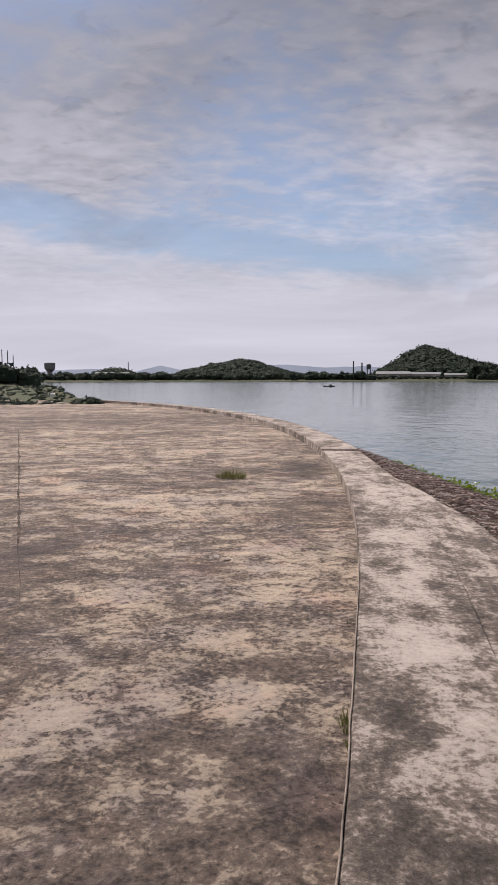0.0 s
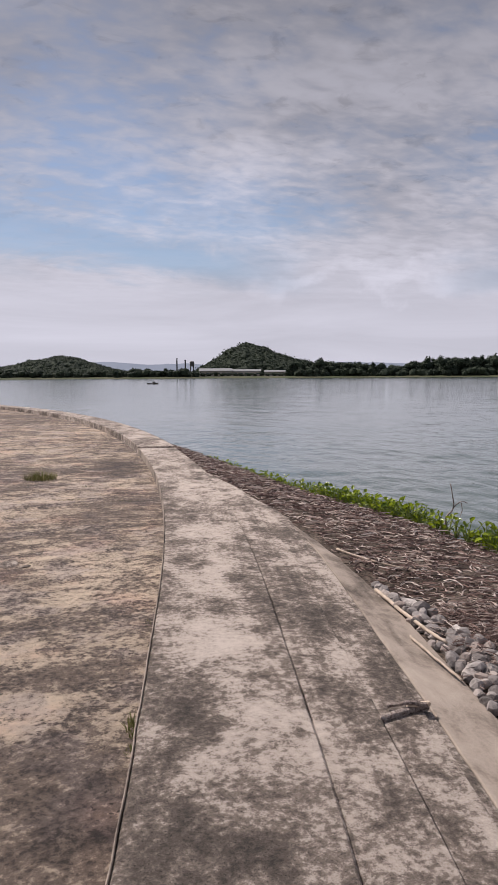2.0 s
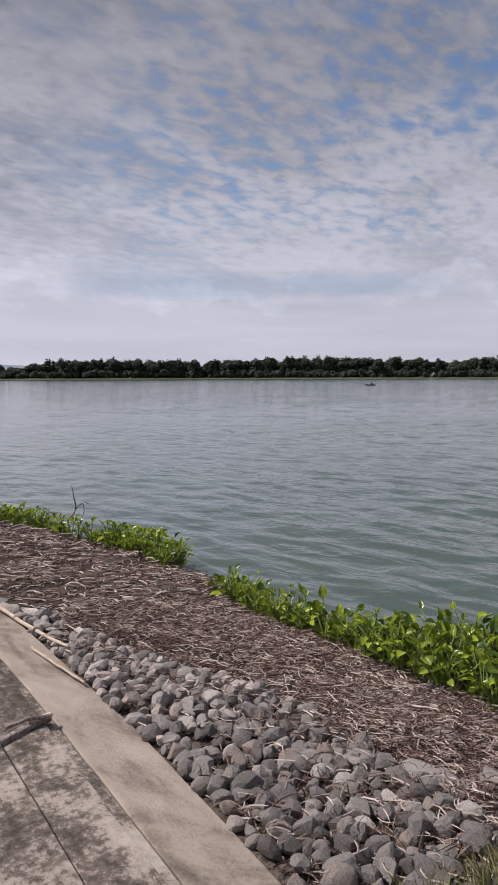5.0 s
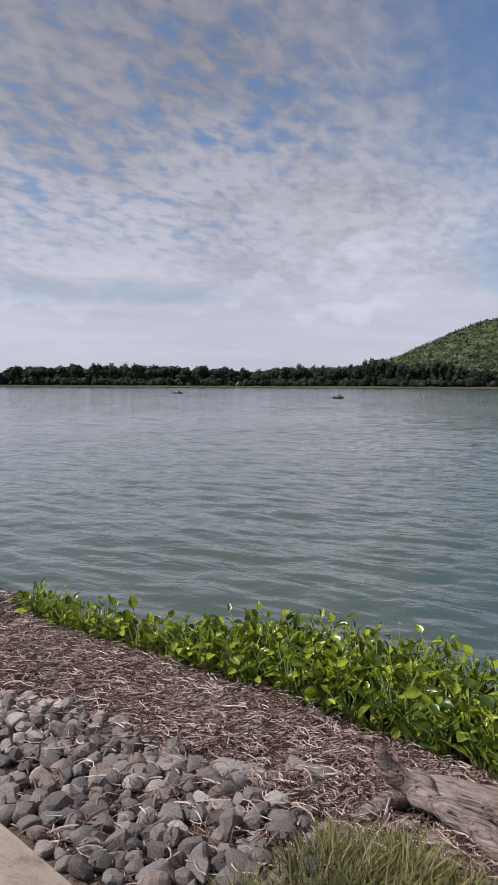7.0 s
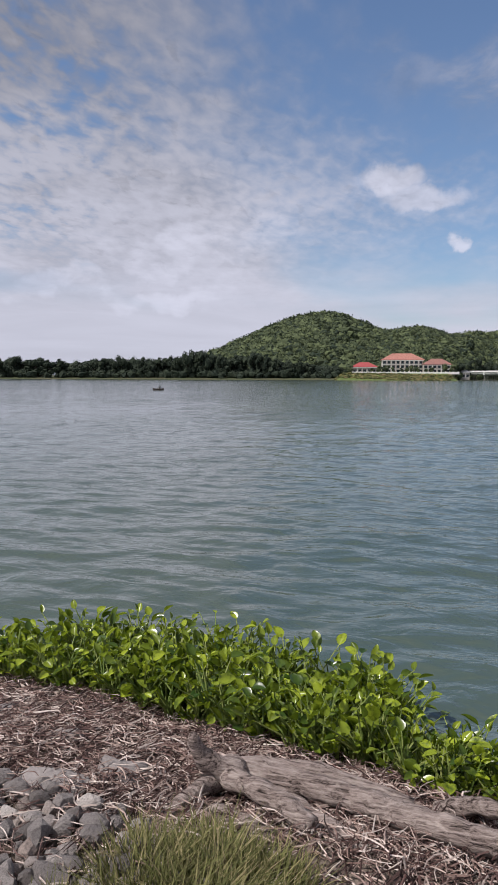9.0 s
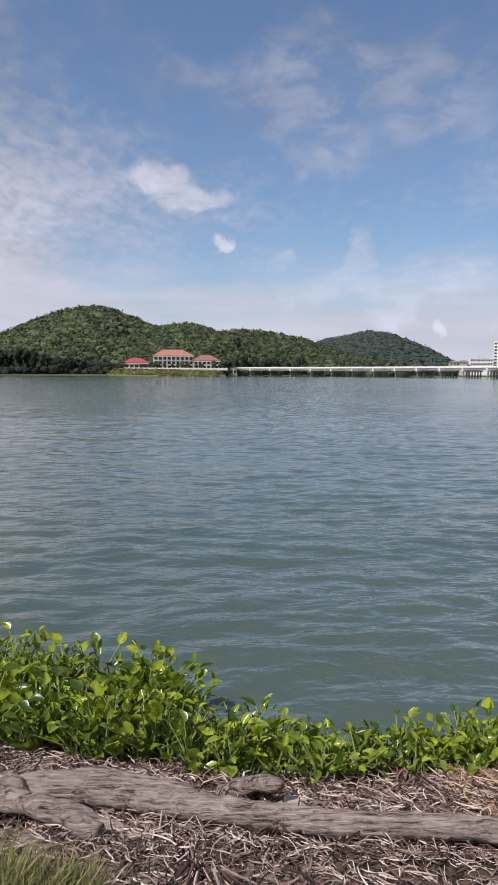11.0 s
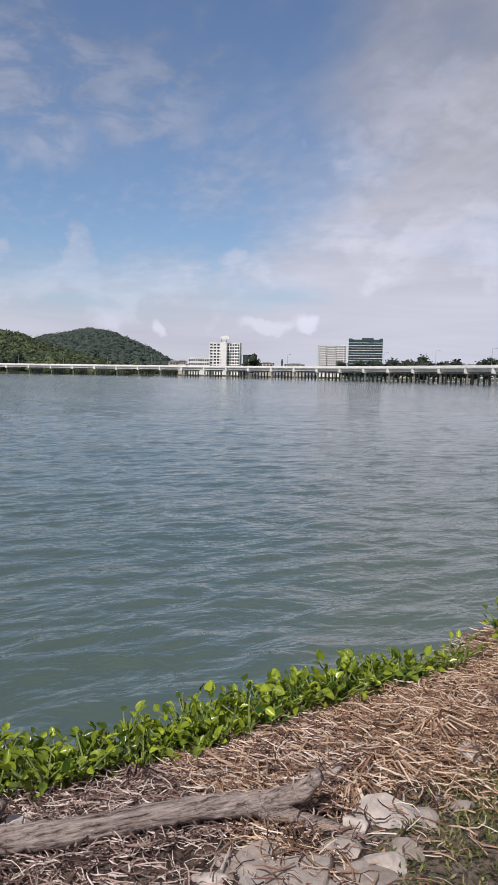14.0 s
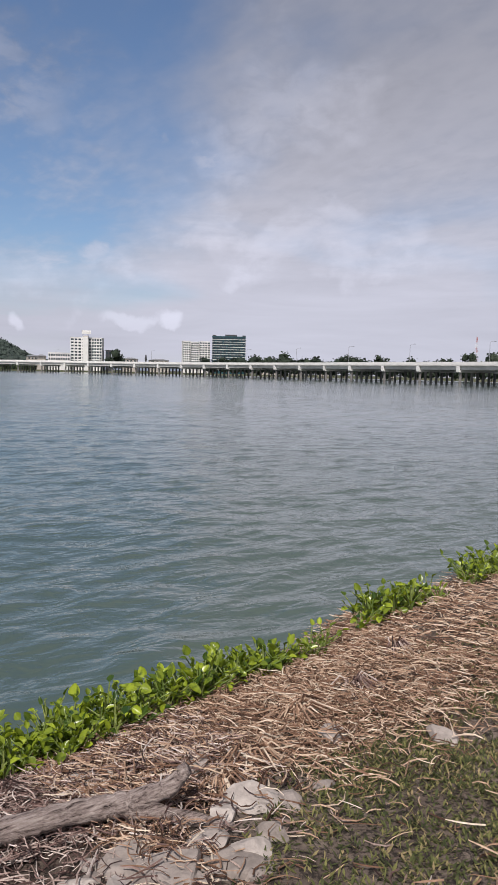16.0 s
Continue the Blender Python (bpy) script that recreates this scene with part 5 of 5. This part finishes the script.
def broken(rng, sub, size):
    """A broken rock: a lump with flat cut sides."""
    g = blob(rng, sub, (1, 1, 1), 0.30, 1.3)
    cuts = [(Vector((rng.gauss(0, 1), rng.gauss(0, 1), rng.gauss(0.2, 0.6))).normalized(), rng.uniform(0.45, 0.75)) for _ in range(9)] + [(Vector((rng.gauss(0, 0.1), rng.gauss(0, 0.1), 1)).normalized(), 0.6)]
    v = []
    for p in g[0]:
        p = Vector(p)
        for nrm, lim in cuts:
            over = p.dot(nrm) - lim
            if over > 0:
                p = p - nrm * over * 0.9
        v.append((p.x * size[0] * 1.6, p.y * size[1] * 1.6, p.z * size[2] * 1.6))
    return v, g[1]


for x, y, s, text in ((3.26, -0.22, 0.085, "pale grey rock beside the log"), (3.23, -0.34, 0.05, "small pale rock beside the log"), (2.66, -2.74, 0.075, "white rock lying in the weeds"),
                      (2.66, -1.00, 0.095, "flat cracked grey rock in the soil"), (2.48, -1.12, 0.105, "flat cracked grey rock in the soil"), (2.60, -1.34, 0.09, "flat cracked grey rock in the soil"),
                      (2.42, -0.90, 0.09, "flat cracked grey rock in the soil"), (2.36, -1.32, 0.09, "flat cracked grey rock in the soil"), (2.46, -0.62, 0.13, "flat grey rock in the soil"),
                      (2.72, -1.62, 0.10, "small grey rock in the soil"), (2.88, 1.72, 0.13, "flat grey rock among dead stalks"), (3.10, 1.45, 0.11, "flat grey rock among dead stalks"), (2.78, 1.98, 0.12, "flat grey rock among dead stalks"),
                      (3.42, 1.95, 0.10, "pale rock among dead stalks"), (3.55, 2.45, 0.11, "pale rock among dead stalks"), (3.0, -1.9, 0.09, "dark clod under dead stalks"), (3.05, -2.35, 0.10, "dark clod under dead stalks"),
                      (3.45, -1.15, 0.10, "pale rock half under dead stalks"), (3.2, -1.62, 0.09, "grey rock half under dead stalks")):
    flat = 0.36 if s > 0.085 else 0.55
    t = thing("rock", text, "rock", "loose rocks", at=pose(x, y, bank_z(x, y) + s * flat * 0.12, rng.uniform(-8, 8), rng.uniform(-8, 8), rng.uniform(0, 360)))
    part("stone", broken(rng, 3, (s, s * rng.uniform(0.65, 0.95), s * flat)), "tan_stone" if y < 0.3 else "stone", t)
for x, y, s in ((-0.36, 6.55, 0.10), (-0.22, 6.42, 0.05), (-0.62, 6.9, 0.06), (-0.95, 6.6, 0.05), (-0.12, 6.9, 0.035)):
    t = thing("concrete_fragment", "flat broken concrete flake lying on the yard", "rubble", "rubble on the yard", at=pose(x, y, slab_z(x, y) + s * 0.06, 3, -4, rng.uniform(0, 360)))
    part("flake", broken(rng, 2, (s, s * 0.7, s * 0.14)), "strip", t)
for _ in range(26):
    x, y = rng.gauss(2.50, 0.14), rng.gauss(-1.15, 0.26)
    s = rng.uniform(0.025, 0.07)
    t = thing("rock", "small broken tan rock in the soil", "rock", "loose rocks", at=pose(x, y, bank_z(x, y) + s * 0.1, rng.uniform(-15, 15), rng.uniform(-15, 15), rng.uniform(0, 360)))
    part("stone", broken(rng, 2, (s, s * rng.uniform(0.6, 0.95), s * 0.5)), "tan_stone", t)


# ---------------------------------------------------------------- grass and weeds
def blades(rng, count, spread, height, lean=0.5, width=0.004):
    v, f = [], []
    for _ in range(count):
        a, r = rng.uniform(0, 6.28), math.sqrt(rng.random())
        x, y = spread[0] * r * math.cos(a), spread[1] * r * math.sin(a)
        h = height * rng.uniform(0.45, 1.1) * (1 - 0.4 * r)
        d = Vector((math.cos(a) + rng.gauss(0, 0.9), math.sin(a) + rng.gauss(0, 0.9), 0)) * lean * h * 0.6
        side = Vector((-d.y, d.x, 0)).normalized() * width * rng.uniform(0.6, 1.3) if d.length > 1e-6 else Vector((width, 0, 0))
        n = len(v)
        base = Vector((x, y, -0.02))
        mid = base + Vector((d.x * 0.35, d.y * 0.35, h * 0.6))
        tip = base + Vector((d.x, d.y, h))
        v += [tuple(base - side), tuple(base + side), tuple(mid + side * 0.8), tuple(mid - side * 0.8), tuple(tip)]
        f += [(n, n + 1, n + 2, n + 3), (n + 3, n + 2, n + 4)]
    return v, f


def tuft(x, y, z, count, spread, height, label, mat="grass", group="grass tufts", lean=0.5, width=0.004):
    t = thing("grass_tuft", label, "grass", group, at=pose(x, y, z))
    tagged(part("blade_mass", blades(rng, count, spread, height, lean, width), mat, t), kind="stuff")
    return t


for x, y, c, s, h in ((2.42, 1.02, 900, 0.18, 0.22), (2.52, 0.82, 1000, 0.19, 0.23), (2.52, 0.62, 700, 0.18, 0.20), (2.28, 0.80, 900, 0.20, 0.23), (2.32, 0.55, 500, 0.18, 0.18), (2.20, 1.02, 500, 0.16, 0.19), (2.36, 0.30, 240, 0.18, 0.14), (2.66, 0.92, 200, 0.12, 0.17), (2.12, 1.20, 420, 0.15, 0.17)):
    tuft(x, y, bank_z(x, y), c, (s, s), h, "thick pale green grass tuft at the stones' edge", lean=0.7, width=0.003)
kx = kerb_x(3.18)
tuft(kx - 0.03, 3.20, slab_z(kx, 3.2), 55, (0.025, 0.08), 0.10, "small dry grass tuft in the kerb joint")
tuft(kx - 0.04, 2.98, slab_z(kx, 3.0), 60, (0.03, 0.07), 0.06, "dark weed in the kerb joint", "weed")
tuft(kerb_x(4.5) - 0.03, 4.55, slab_z(0, 4.5), 40, (0.02, 0.15), 0.05, "sparse weed along the kerb joint", "weed")
tuft(-0.31, 12.25, slab_z(-0.3, 12.2), 420, (0.26, 0.20), 0.22, "rounded dry grass clump growing from the yard", lean=0.6)
for x, y, h in ((-4.6, 17.5, 0.10), (-2.7, 16.2, 0.07), (0.42, 11.2, 0.06), (0.2, 10.0, 0.05), (-1.9, 13.6, 0.06), (0.9, 9.7, 0.05), (-2.2, 9.0, 0.05)):
    tuft(x, y, slab_z(x, y), 60, (0.14, 0.10), h, "small dry weed growing from the yard", "weed")

# low weeds on the soil further along
v, f = [], []
for _ in range(34000):
    y = rng.uniform(-9.5, -1.2)
    s = shore_x(y)
    x = rng.uniform(1.5, s - 0.75)
    far = 0.85 * noise.noise(Vector((x * 1.7, y * 1.7, 2.0))) + min((s - 0.75 - x) / 0.9, 1.0) * min((-y - 0.9) / 1.2, 1.0)
    if far < rng.uniform(0.35, 1.15):
        continue
    for _ in range(rng.randint(3, 6)):
        a = rng.uniform(0, 6.28)
        L = rng.uniform(0.012, 0.040)
        up = rng.uniform(0.15, 1.0)
        z = bank_z(x, y)
        d = Vector((math.cos(a) * L, math.sin(a) * L, L * up))
        side = Vector((-math.sin(a), math.cos(a), 0)) * rng.uniform(0.0025, 0.0065)
        p = Vector((x + rng.uniform(-0.03, 0.03), y + rng.uniform(-0.03, 0.03), z))
        n = len(v)
        v += [tuple(p), tuple(p + d * 0.55 + side), tuple(p + d), tuple(p + d * 0.55 - side)]
        f.append((n, n + 1, n + 2, n + 3))
tagged(new("low_weeds", mesh_of("low_weeds", (v, f), "weed")), "low green weeds creeping over the soil bank", "weeds", kind="stuff")


# ---------------------------------------------------------------- dead stalks washed ashore
def litter(rng, count, y0, y1, long, thick, pick):
    v, f = [], []
    made = 0
    while made < count:
        y = rng.uniform(y0, y1)
        e, s = edge_x(y), shore_x(y)
        x = e + 0.04 + (s - e + 0.12) * rng.random()
        if rng.random() > pick(x, y, (x - e) / (s - e)):
            continue
        made += 1
        z = bank_z(x, y) + rng.random() ** 2 * 0.065 + thick
        a = rng.gauss(0.5, 1.3) + 1.6 * noise.noise(Vector((x * 2, y * 2, 8)))
        L = long * rng.uniform(0.35, 1.2)
        bend = rng.gauss(0, 0.85)
        tilt = rng.gauss(0, 0.16)
        p = Vector((x, y, z))
        d0 = Vector((math.cos(a), math.sin(a), tilt))
        d1 = Vector((math.cos(a + bend), math.sin(a + bend), -tilt * 0.7))
        dm = ((d0 + d1) * 0.5).normalized()
        q = p + d0 * L * 0.33
        o = q + dm * L * 0.34
        r = o + d1 * L * 0.33
        w = thick * rng.uniform(0.45, 1.6)
        n0 = Vector((-math.sin(a), math.cos(a), 0)) * w
        n1 = Vector((-math.sin(a + bend * 0.5), math.cos(a + bend * 0.5), 0)) * w
        u = Vector((0, 0, w * 1.2))
        n = len(v)
        v += [tuple(p - n0), tuple(p + n0), tuple(p + u), tuple(q - n1), tuple(q + n1), tuple(q + u),
              tuple(o - n1), tuple(o + n1), tuple(o + u), tuple(r - n1 * 0.5), tuple(r + n1 * 0.5), tuple(r + u * 0.5)]
        f += [(n, n + 3, n + 5, n + 2), (n + 1, n + 2, n + 5, n + 4), (n + 3, n + 6, n + 8, n + 5), (n + 4, n + 5, n + 8, n + 7),
              (n + 6, n + 9, n + 11, n + 8), (n + 7, n + 8, n + 11, n + 10), (n, n + 2, n + 1), (n + 9, n + 10, n + 11)]
    return v, f


def stone_width(y):
    return spline(y, ((-1, 0.0), (0.3, 0.2), (0.9, 0.86), (2.4, 0.92), (3.3, 0.64), (4.2, 0.28), (5.2, 0.06), (5.8, 0.0)))


def shore_pick(x, y, u):
    d = x - edge_x(y)
    k = 1.0
    if d < stone_width(y):
        k = 0.20 + 0.9 * max(0.0, (d / max(stone_width(y), 0.01) - 0.40))
    if y < 0.9 and x < 2.85:
        k *= 0.30
    if y < -1.3:
        k *= min(max((u - 0.38) * 3.2, 0.05), 1.0)
    return k * (0.55 + 0.45 * min(max(0.5 + 1.4 * noise.noise(Vector((x * 1.6, y * 1.6, 6))), 0), 1))


rng = random.Random(5)
tagged(new("dead_stalks", mesh_of("dead_stalks", litter(rng, 42000, -1.9, 4.6, 0.12, 0.0025, shore_pick), "dead")), "thick litter of pale dead water-plant stalks on the bank", "plant litter", kind="stuff")
tagged(new("dead_stalks", mesh_of("dead_stalks", litter(rng, 12000, 4.6, 17.5, 0.16, 0.0048, shore_pick), "dead")), "brown litter of dead water-plant stalks along the shore", "plant litter", kind="stuff")
tagged(new("dead_stalks", mesh_of("dead_stalks", litter(rng, 12500, -10.0, -3.8, 0.15, 0.0034, shore_pick), "straw")), "reddish litter of dead water-plant stalks along the shore", "plant litter", kind="stuff")
tagged(new("dead_stalks", mesh_of("dead_stalks", litter(rng, 17000, -3.9, -1.0, 0.14, 0.0027, shore_pick), "straw")), "orange-brown litter of dead water-plant straw on the bank", "plant litter", kind="stuff")

for x, y, n, L, text in ((3.12, -1.85, 90, 0.30, "fanned clump of dead straw-coloured stalks"), (3.42, 0.02, 60, 0.22, "drooping clump of dead stalks over the log"), (2.95, -1.58, 60, 0.22, "fanned clump of dead reddish stalks"),
                         (3.35, -2.3, 60, 0.24, "fanned clump of dead straw-coloured stalks"), (3.5, -0.75, 40, 0.18, "small clump of dead stalks"), (2.75, 0.15, 50, 0.20, "matted clump of dead stalks below the log"),
                         (2.62, -0.25, 50, 0.20, "matted clump of dead stalks below the log"), (3.55, -2.9, 50, 0.24, "fanned clump of dead stalks"), (3.9, -3.6, 45, 0.24, "fanned clump of dead stalks")):
    t = thing("dead_clump", text, "dead plant", "dead plant clumps", at=pose(x, y, bank_z(x, y)))
    g = []
    aim = rng.uniform(0, 6.28) if y > -1.4 else 3.5
    for _ in range(n):
        a = aim + rng.gauss(0, 0.9)
        l = L * rng.uniform(0.5, 1.1)
        h = rng.uniform(0.03, 0.11)
        g.append(tube([(rng.gauss(0, 0.03), rng.gauss(0, 0.03), 0.0), (math.cos(a) * l * 0.4, math.sin(a) * l * 0.4, h), (math.cos(a) * l, math.sin(a) * l, 0.012 + rng.random() * 0.02)],
                      [0.005, 0.005, 0.003], 4))
    tagged(part("stem_mass", merge(*g), "straw" if "straw" in text or "reddish" in text else "dead", t), kind="stuff")

# ---------------------------------------------------------------- water hyacinth along the waterline
def leaf_geo(rng, long, wide):
    """A cupped, rounded blade: base at the origin, length along y."""
    v, f = [], []
    rows = 5
    for i in range(rows + 1):
        s = i / rows
        w = wide * math.sin(math.pi * min(0.06 + 0.90 * s ** 0.8, 1.0)) ** 0.75
        curl = -0.10 * long * s * s * rng.uniform(0.5, 1.5)
        for c in (-1, -0.5, 0, 0.5, 1):
            v.append((c * w, s * long, curl + 0.42 * w * c * c))
    for i in range(rows):
        for c in range(4):
            n = i * 5 + c
            f.append((n, n + 1, n + 6, n + 5))
    return v, f


rng = random.Random(17)
LEAVES = [mesh_of("leaf", leaf_geo(rng, L, W), "leaf", True) for L, W in ((0.105, 0.046), (0.09, 0.043), (0.12, 0.046), (0.08, 0.034), (0.10, 0.052), (0.085, 0.040))]
LEAF_DATA = [([tuple(p.co) for p in me.vertices], [tuple(q.vertices) for q in me.polygons]) for me in LEAVES]
INNER = ((-8, 5.2), (-6, 4.95), (-4.1, 4.55), (-3.2, 4.22), (-2.4, 4.10), (-1.7, 3.90), (-0.9, 3.72), (0, 3.74), (1, 3.92), (2, 4.15), (4, 4.25), (5.2, 4.52), (6.6, 4.75), (8.4, 4.62), (10.9, 4.02), (14, 3.6), (17, 3.05), (20, 2.5))
DEPTH = ((-8, 0.25), (-6.9, 0.35), (-5.9, 0.35), (-5.6, 0.0), (-5.1, 0.0), (-4.9, 0.30), (-4.2, 0.35), (-4.0, 0.0), (-3.5, 0.12), (-3.1, 0.16), (-2.7, 0.30), (-1.8, 0.36), (-0.8, 0.42), (0.2, 0.46), (0.5, 0.85), (1.6, 1.0), (2.6, 0.80), (3.3, 0.42),
         (3.7, 0.25), (3.95, 0.06), (4.2, 0.22), (4.7, 0.22), (4.95, 0.0), (5.9, 0.0), (6.1, 0.35), (7.3, 0.42), (7.7, 0.06), (8.6, 0.10), (8.9, 0.40), (10.8, 0.40), (11.4, 0.14), (13, 0.08), (17, 0.06), (19.5, 0.03))
clumps = {}
for k in range(9000):
    y = rng.uniform(-7.6, 19)
    dep = spline(y, DEPTH)
    keep = dep / 0.85 * (1.0 if -3 < y < 4 else 0.55)
    if rng.random() > keep:
        continue
    x = spline(y, INNER) + dep * rng.random() + 0.06 * noise.noise(Vector((y * 3, 0, 4)))
    if any(abs(x - q[0]) < 0.047 and abs(y - q[1]) < 0.047 for q in clumps.get(math.floor(y / 0.4), ())):
        continue
    clumps.setdefault(math.floor(y / 0.4), []).append((x, y))
singles = 0
for key in sorted(clumps):
    plants = clumps[key]
    ox = sum(p[0] for p in plants) / len(plants)
    oy = (key + 0.5) * 0.4
    t = thing("water_hyacinth", "green water hyacinth clump with glossy rounded leaves" if -3 < oy < 4 else "small green water hyacinth clump at the waterline", "water plant", "water hyacinth along the shore", at=pose(ox, oy, WATER))
    stalks, lv, lf = [], [], []
    for x, y in plants:
        foot = Vector((x - ox, y - oy, max(bank_z(x, y), WATER) - WATER - 0.02))
        big = 0.95 * (0.80 + 0.2 * min(max((y + 4) / 4, 0), 1)) * rng.uniform(0.7, 1.2) * (spline(y, ((-4.5, 1.0), (-2.4, 0.85), (-0.6, 0.82), (0.1, 0.95), (0.6, 1.25), (2.4, 1.25), (3.4, 1.0), (8, 1.1), (11, 0.9), (13, 0.65))))
        for _ in range(rng.randint(7, 11)):
            a = rng.uniform(0, 6.28)
            L = rng.uniform(0.10, 0.34) * big
            out = rng.uniform(0.10, 0.75)
            mid = foot + Vector((math.cos(a) * L * out * 0.3, math.sin(a) * L * out * 0.3, L * 0.5))
            tip = foot + Vector((math.cos(a) * L * out, math.sin(a) * L * out, L * (1.0 - 0.25 * out)))
            stalks.append(tube([foot, mid, tip], [0.0075, 0.0065, 0.0035], 4))
            i = rng.randrange(6)
            rise = radians(rng.uniform(-25, 80))
            m = Matrix.Translation(tip) @ Matrix.Rotation(a - math.pi / 2 + rng.gauss(0, 0.5), 4, "Z") @ Matrix.Rotation(rise, 4, "X") @ Matrix.Rotation(rng.gauss(0, 0.5), 4, "Y") @ Matrix.Scale(rng.uniform(0.42, 0.84) * (0.6 + 0.4 * min(big, 1.2)), 4) @ Matrix.Diagonal((rng.uniform(0.62, 1.0), 1, 1, 1))
            if -1.05 < y < 0.25 and singles < 300:
                singles += 1
                part("leaf", LEAVES[i], "leaf", t, m=m)
            else:
                n = len(lv)
                lv.extend(tuple(m @ Vector(p)) for p in LEAF_DATA[i][0])
                lf.extend(tuple(j + n for j in q) for q in LEAF_DATA[i][1])
    tagged(part("stem_mass", merge(*stalks), "stalk", t, "pale green leaf stems"), kind="stuff")
    if lv:
        tagged(part("foliage", (lv, lf), "leaf", t, smooth=True), kind="stuff")

# ---------------------------------------------------------------- riprap stones against the concrete edge
rng = random.Random(23)
STONES = []
for i in range(14):
    g = blob(rng, 2, (1.0, rng.uniform(0.68, 0.95), rng.uniform(0.55, 0.8)), 0.26, 1.2)
    # flatten some sides, as broken rock has
    cut = [(Vector((rng.gauss(0, 1), rng.gauss(0, 1), rng.gauss(0.3, 0.8))).normalized(), rng.uniform(0.38, 0.62)) for _ in range(8)]
    v = []
    for p in g[0]:
        p = Vector(p)
        for nrm, lim in cut:
            over = p.dot(nrm) - lim
            if over > 0:
                p = p - nrm * over * 0.85
        v.append(tuple(p))
    STONES.append(mesh_of("stone", (v, g[1]), "stone"))
riprap = thing("riprap", "band of loose grey riprap stones below the concrete edge", "stones", kind="structure")
count, rest = 0, []
y = 0.35
while y < 6.8:
    d = 0.045
    while d < stone_width(y):
        yy = y + rng.uniform(-0.03, 0.03)
        x = edge_x(yy) + d + rng.uniform(-0.03, 0.03)
        s = rng.uniform(0.040, 0.072)
        if rng.random() < 0.96:
            me = STONES[rng.randrange(14)]
            m = pose(x, yy, bank_z(x, yy) + s * 0.30 + rng.uniform(0, 0.02), rng.uniform(-25, 25), rng.uniform(-25, 25), rng.uniform(0, 360)) @ Matrix.Scale(s, 4)
            if count < 300:
                part("stone", me, "stone", riprap, m=m)
            else:
                rest.append(moved(([tuple(p.co) for p in me.vertices], [tuple(q.vertices) for q in me.polygons]), m))
            count += 1
        d += rng.uniform(0.066, 0.092)
    y += 0.071
if rest:
    tagged(part("loose_stones", merge(*rest), "stone", riprap), "further riprap stones", kind="stuff")
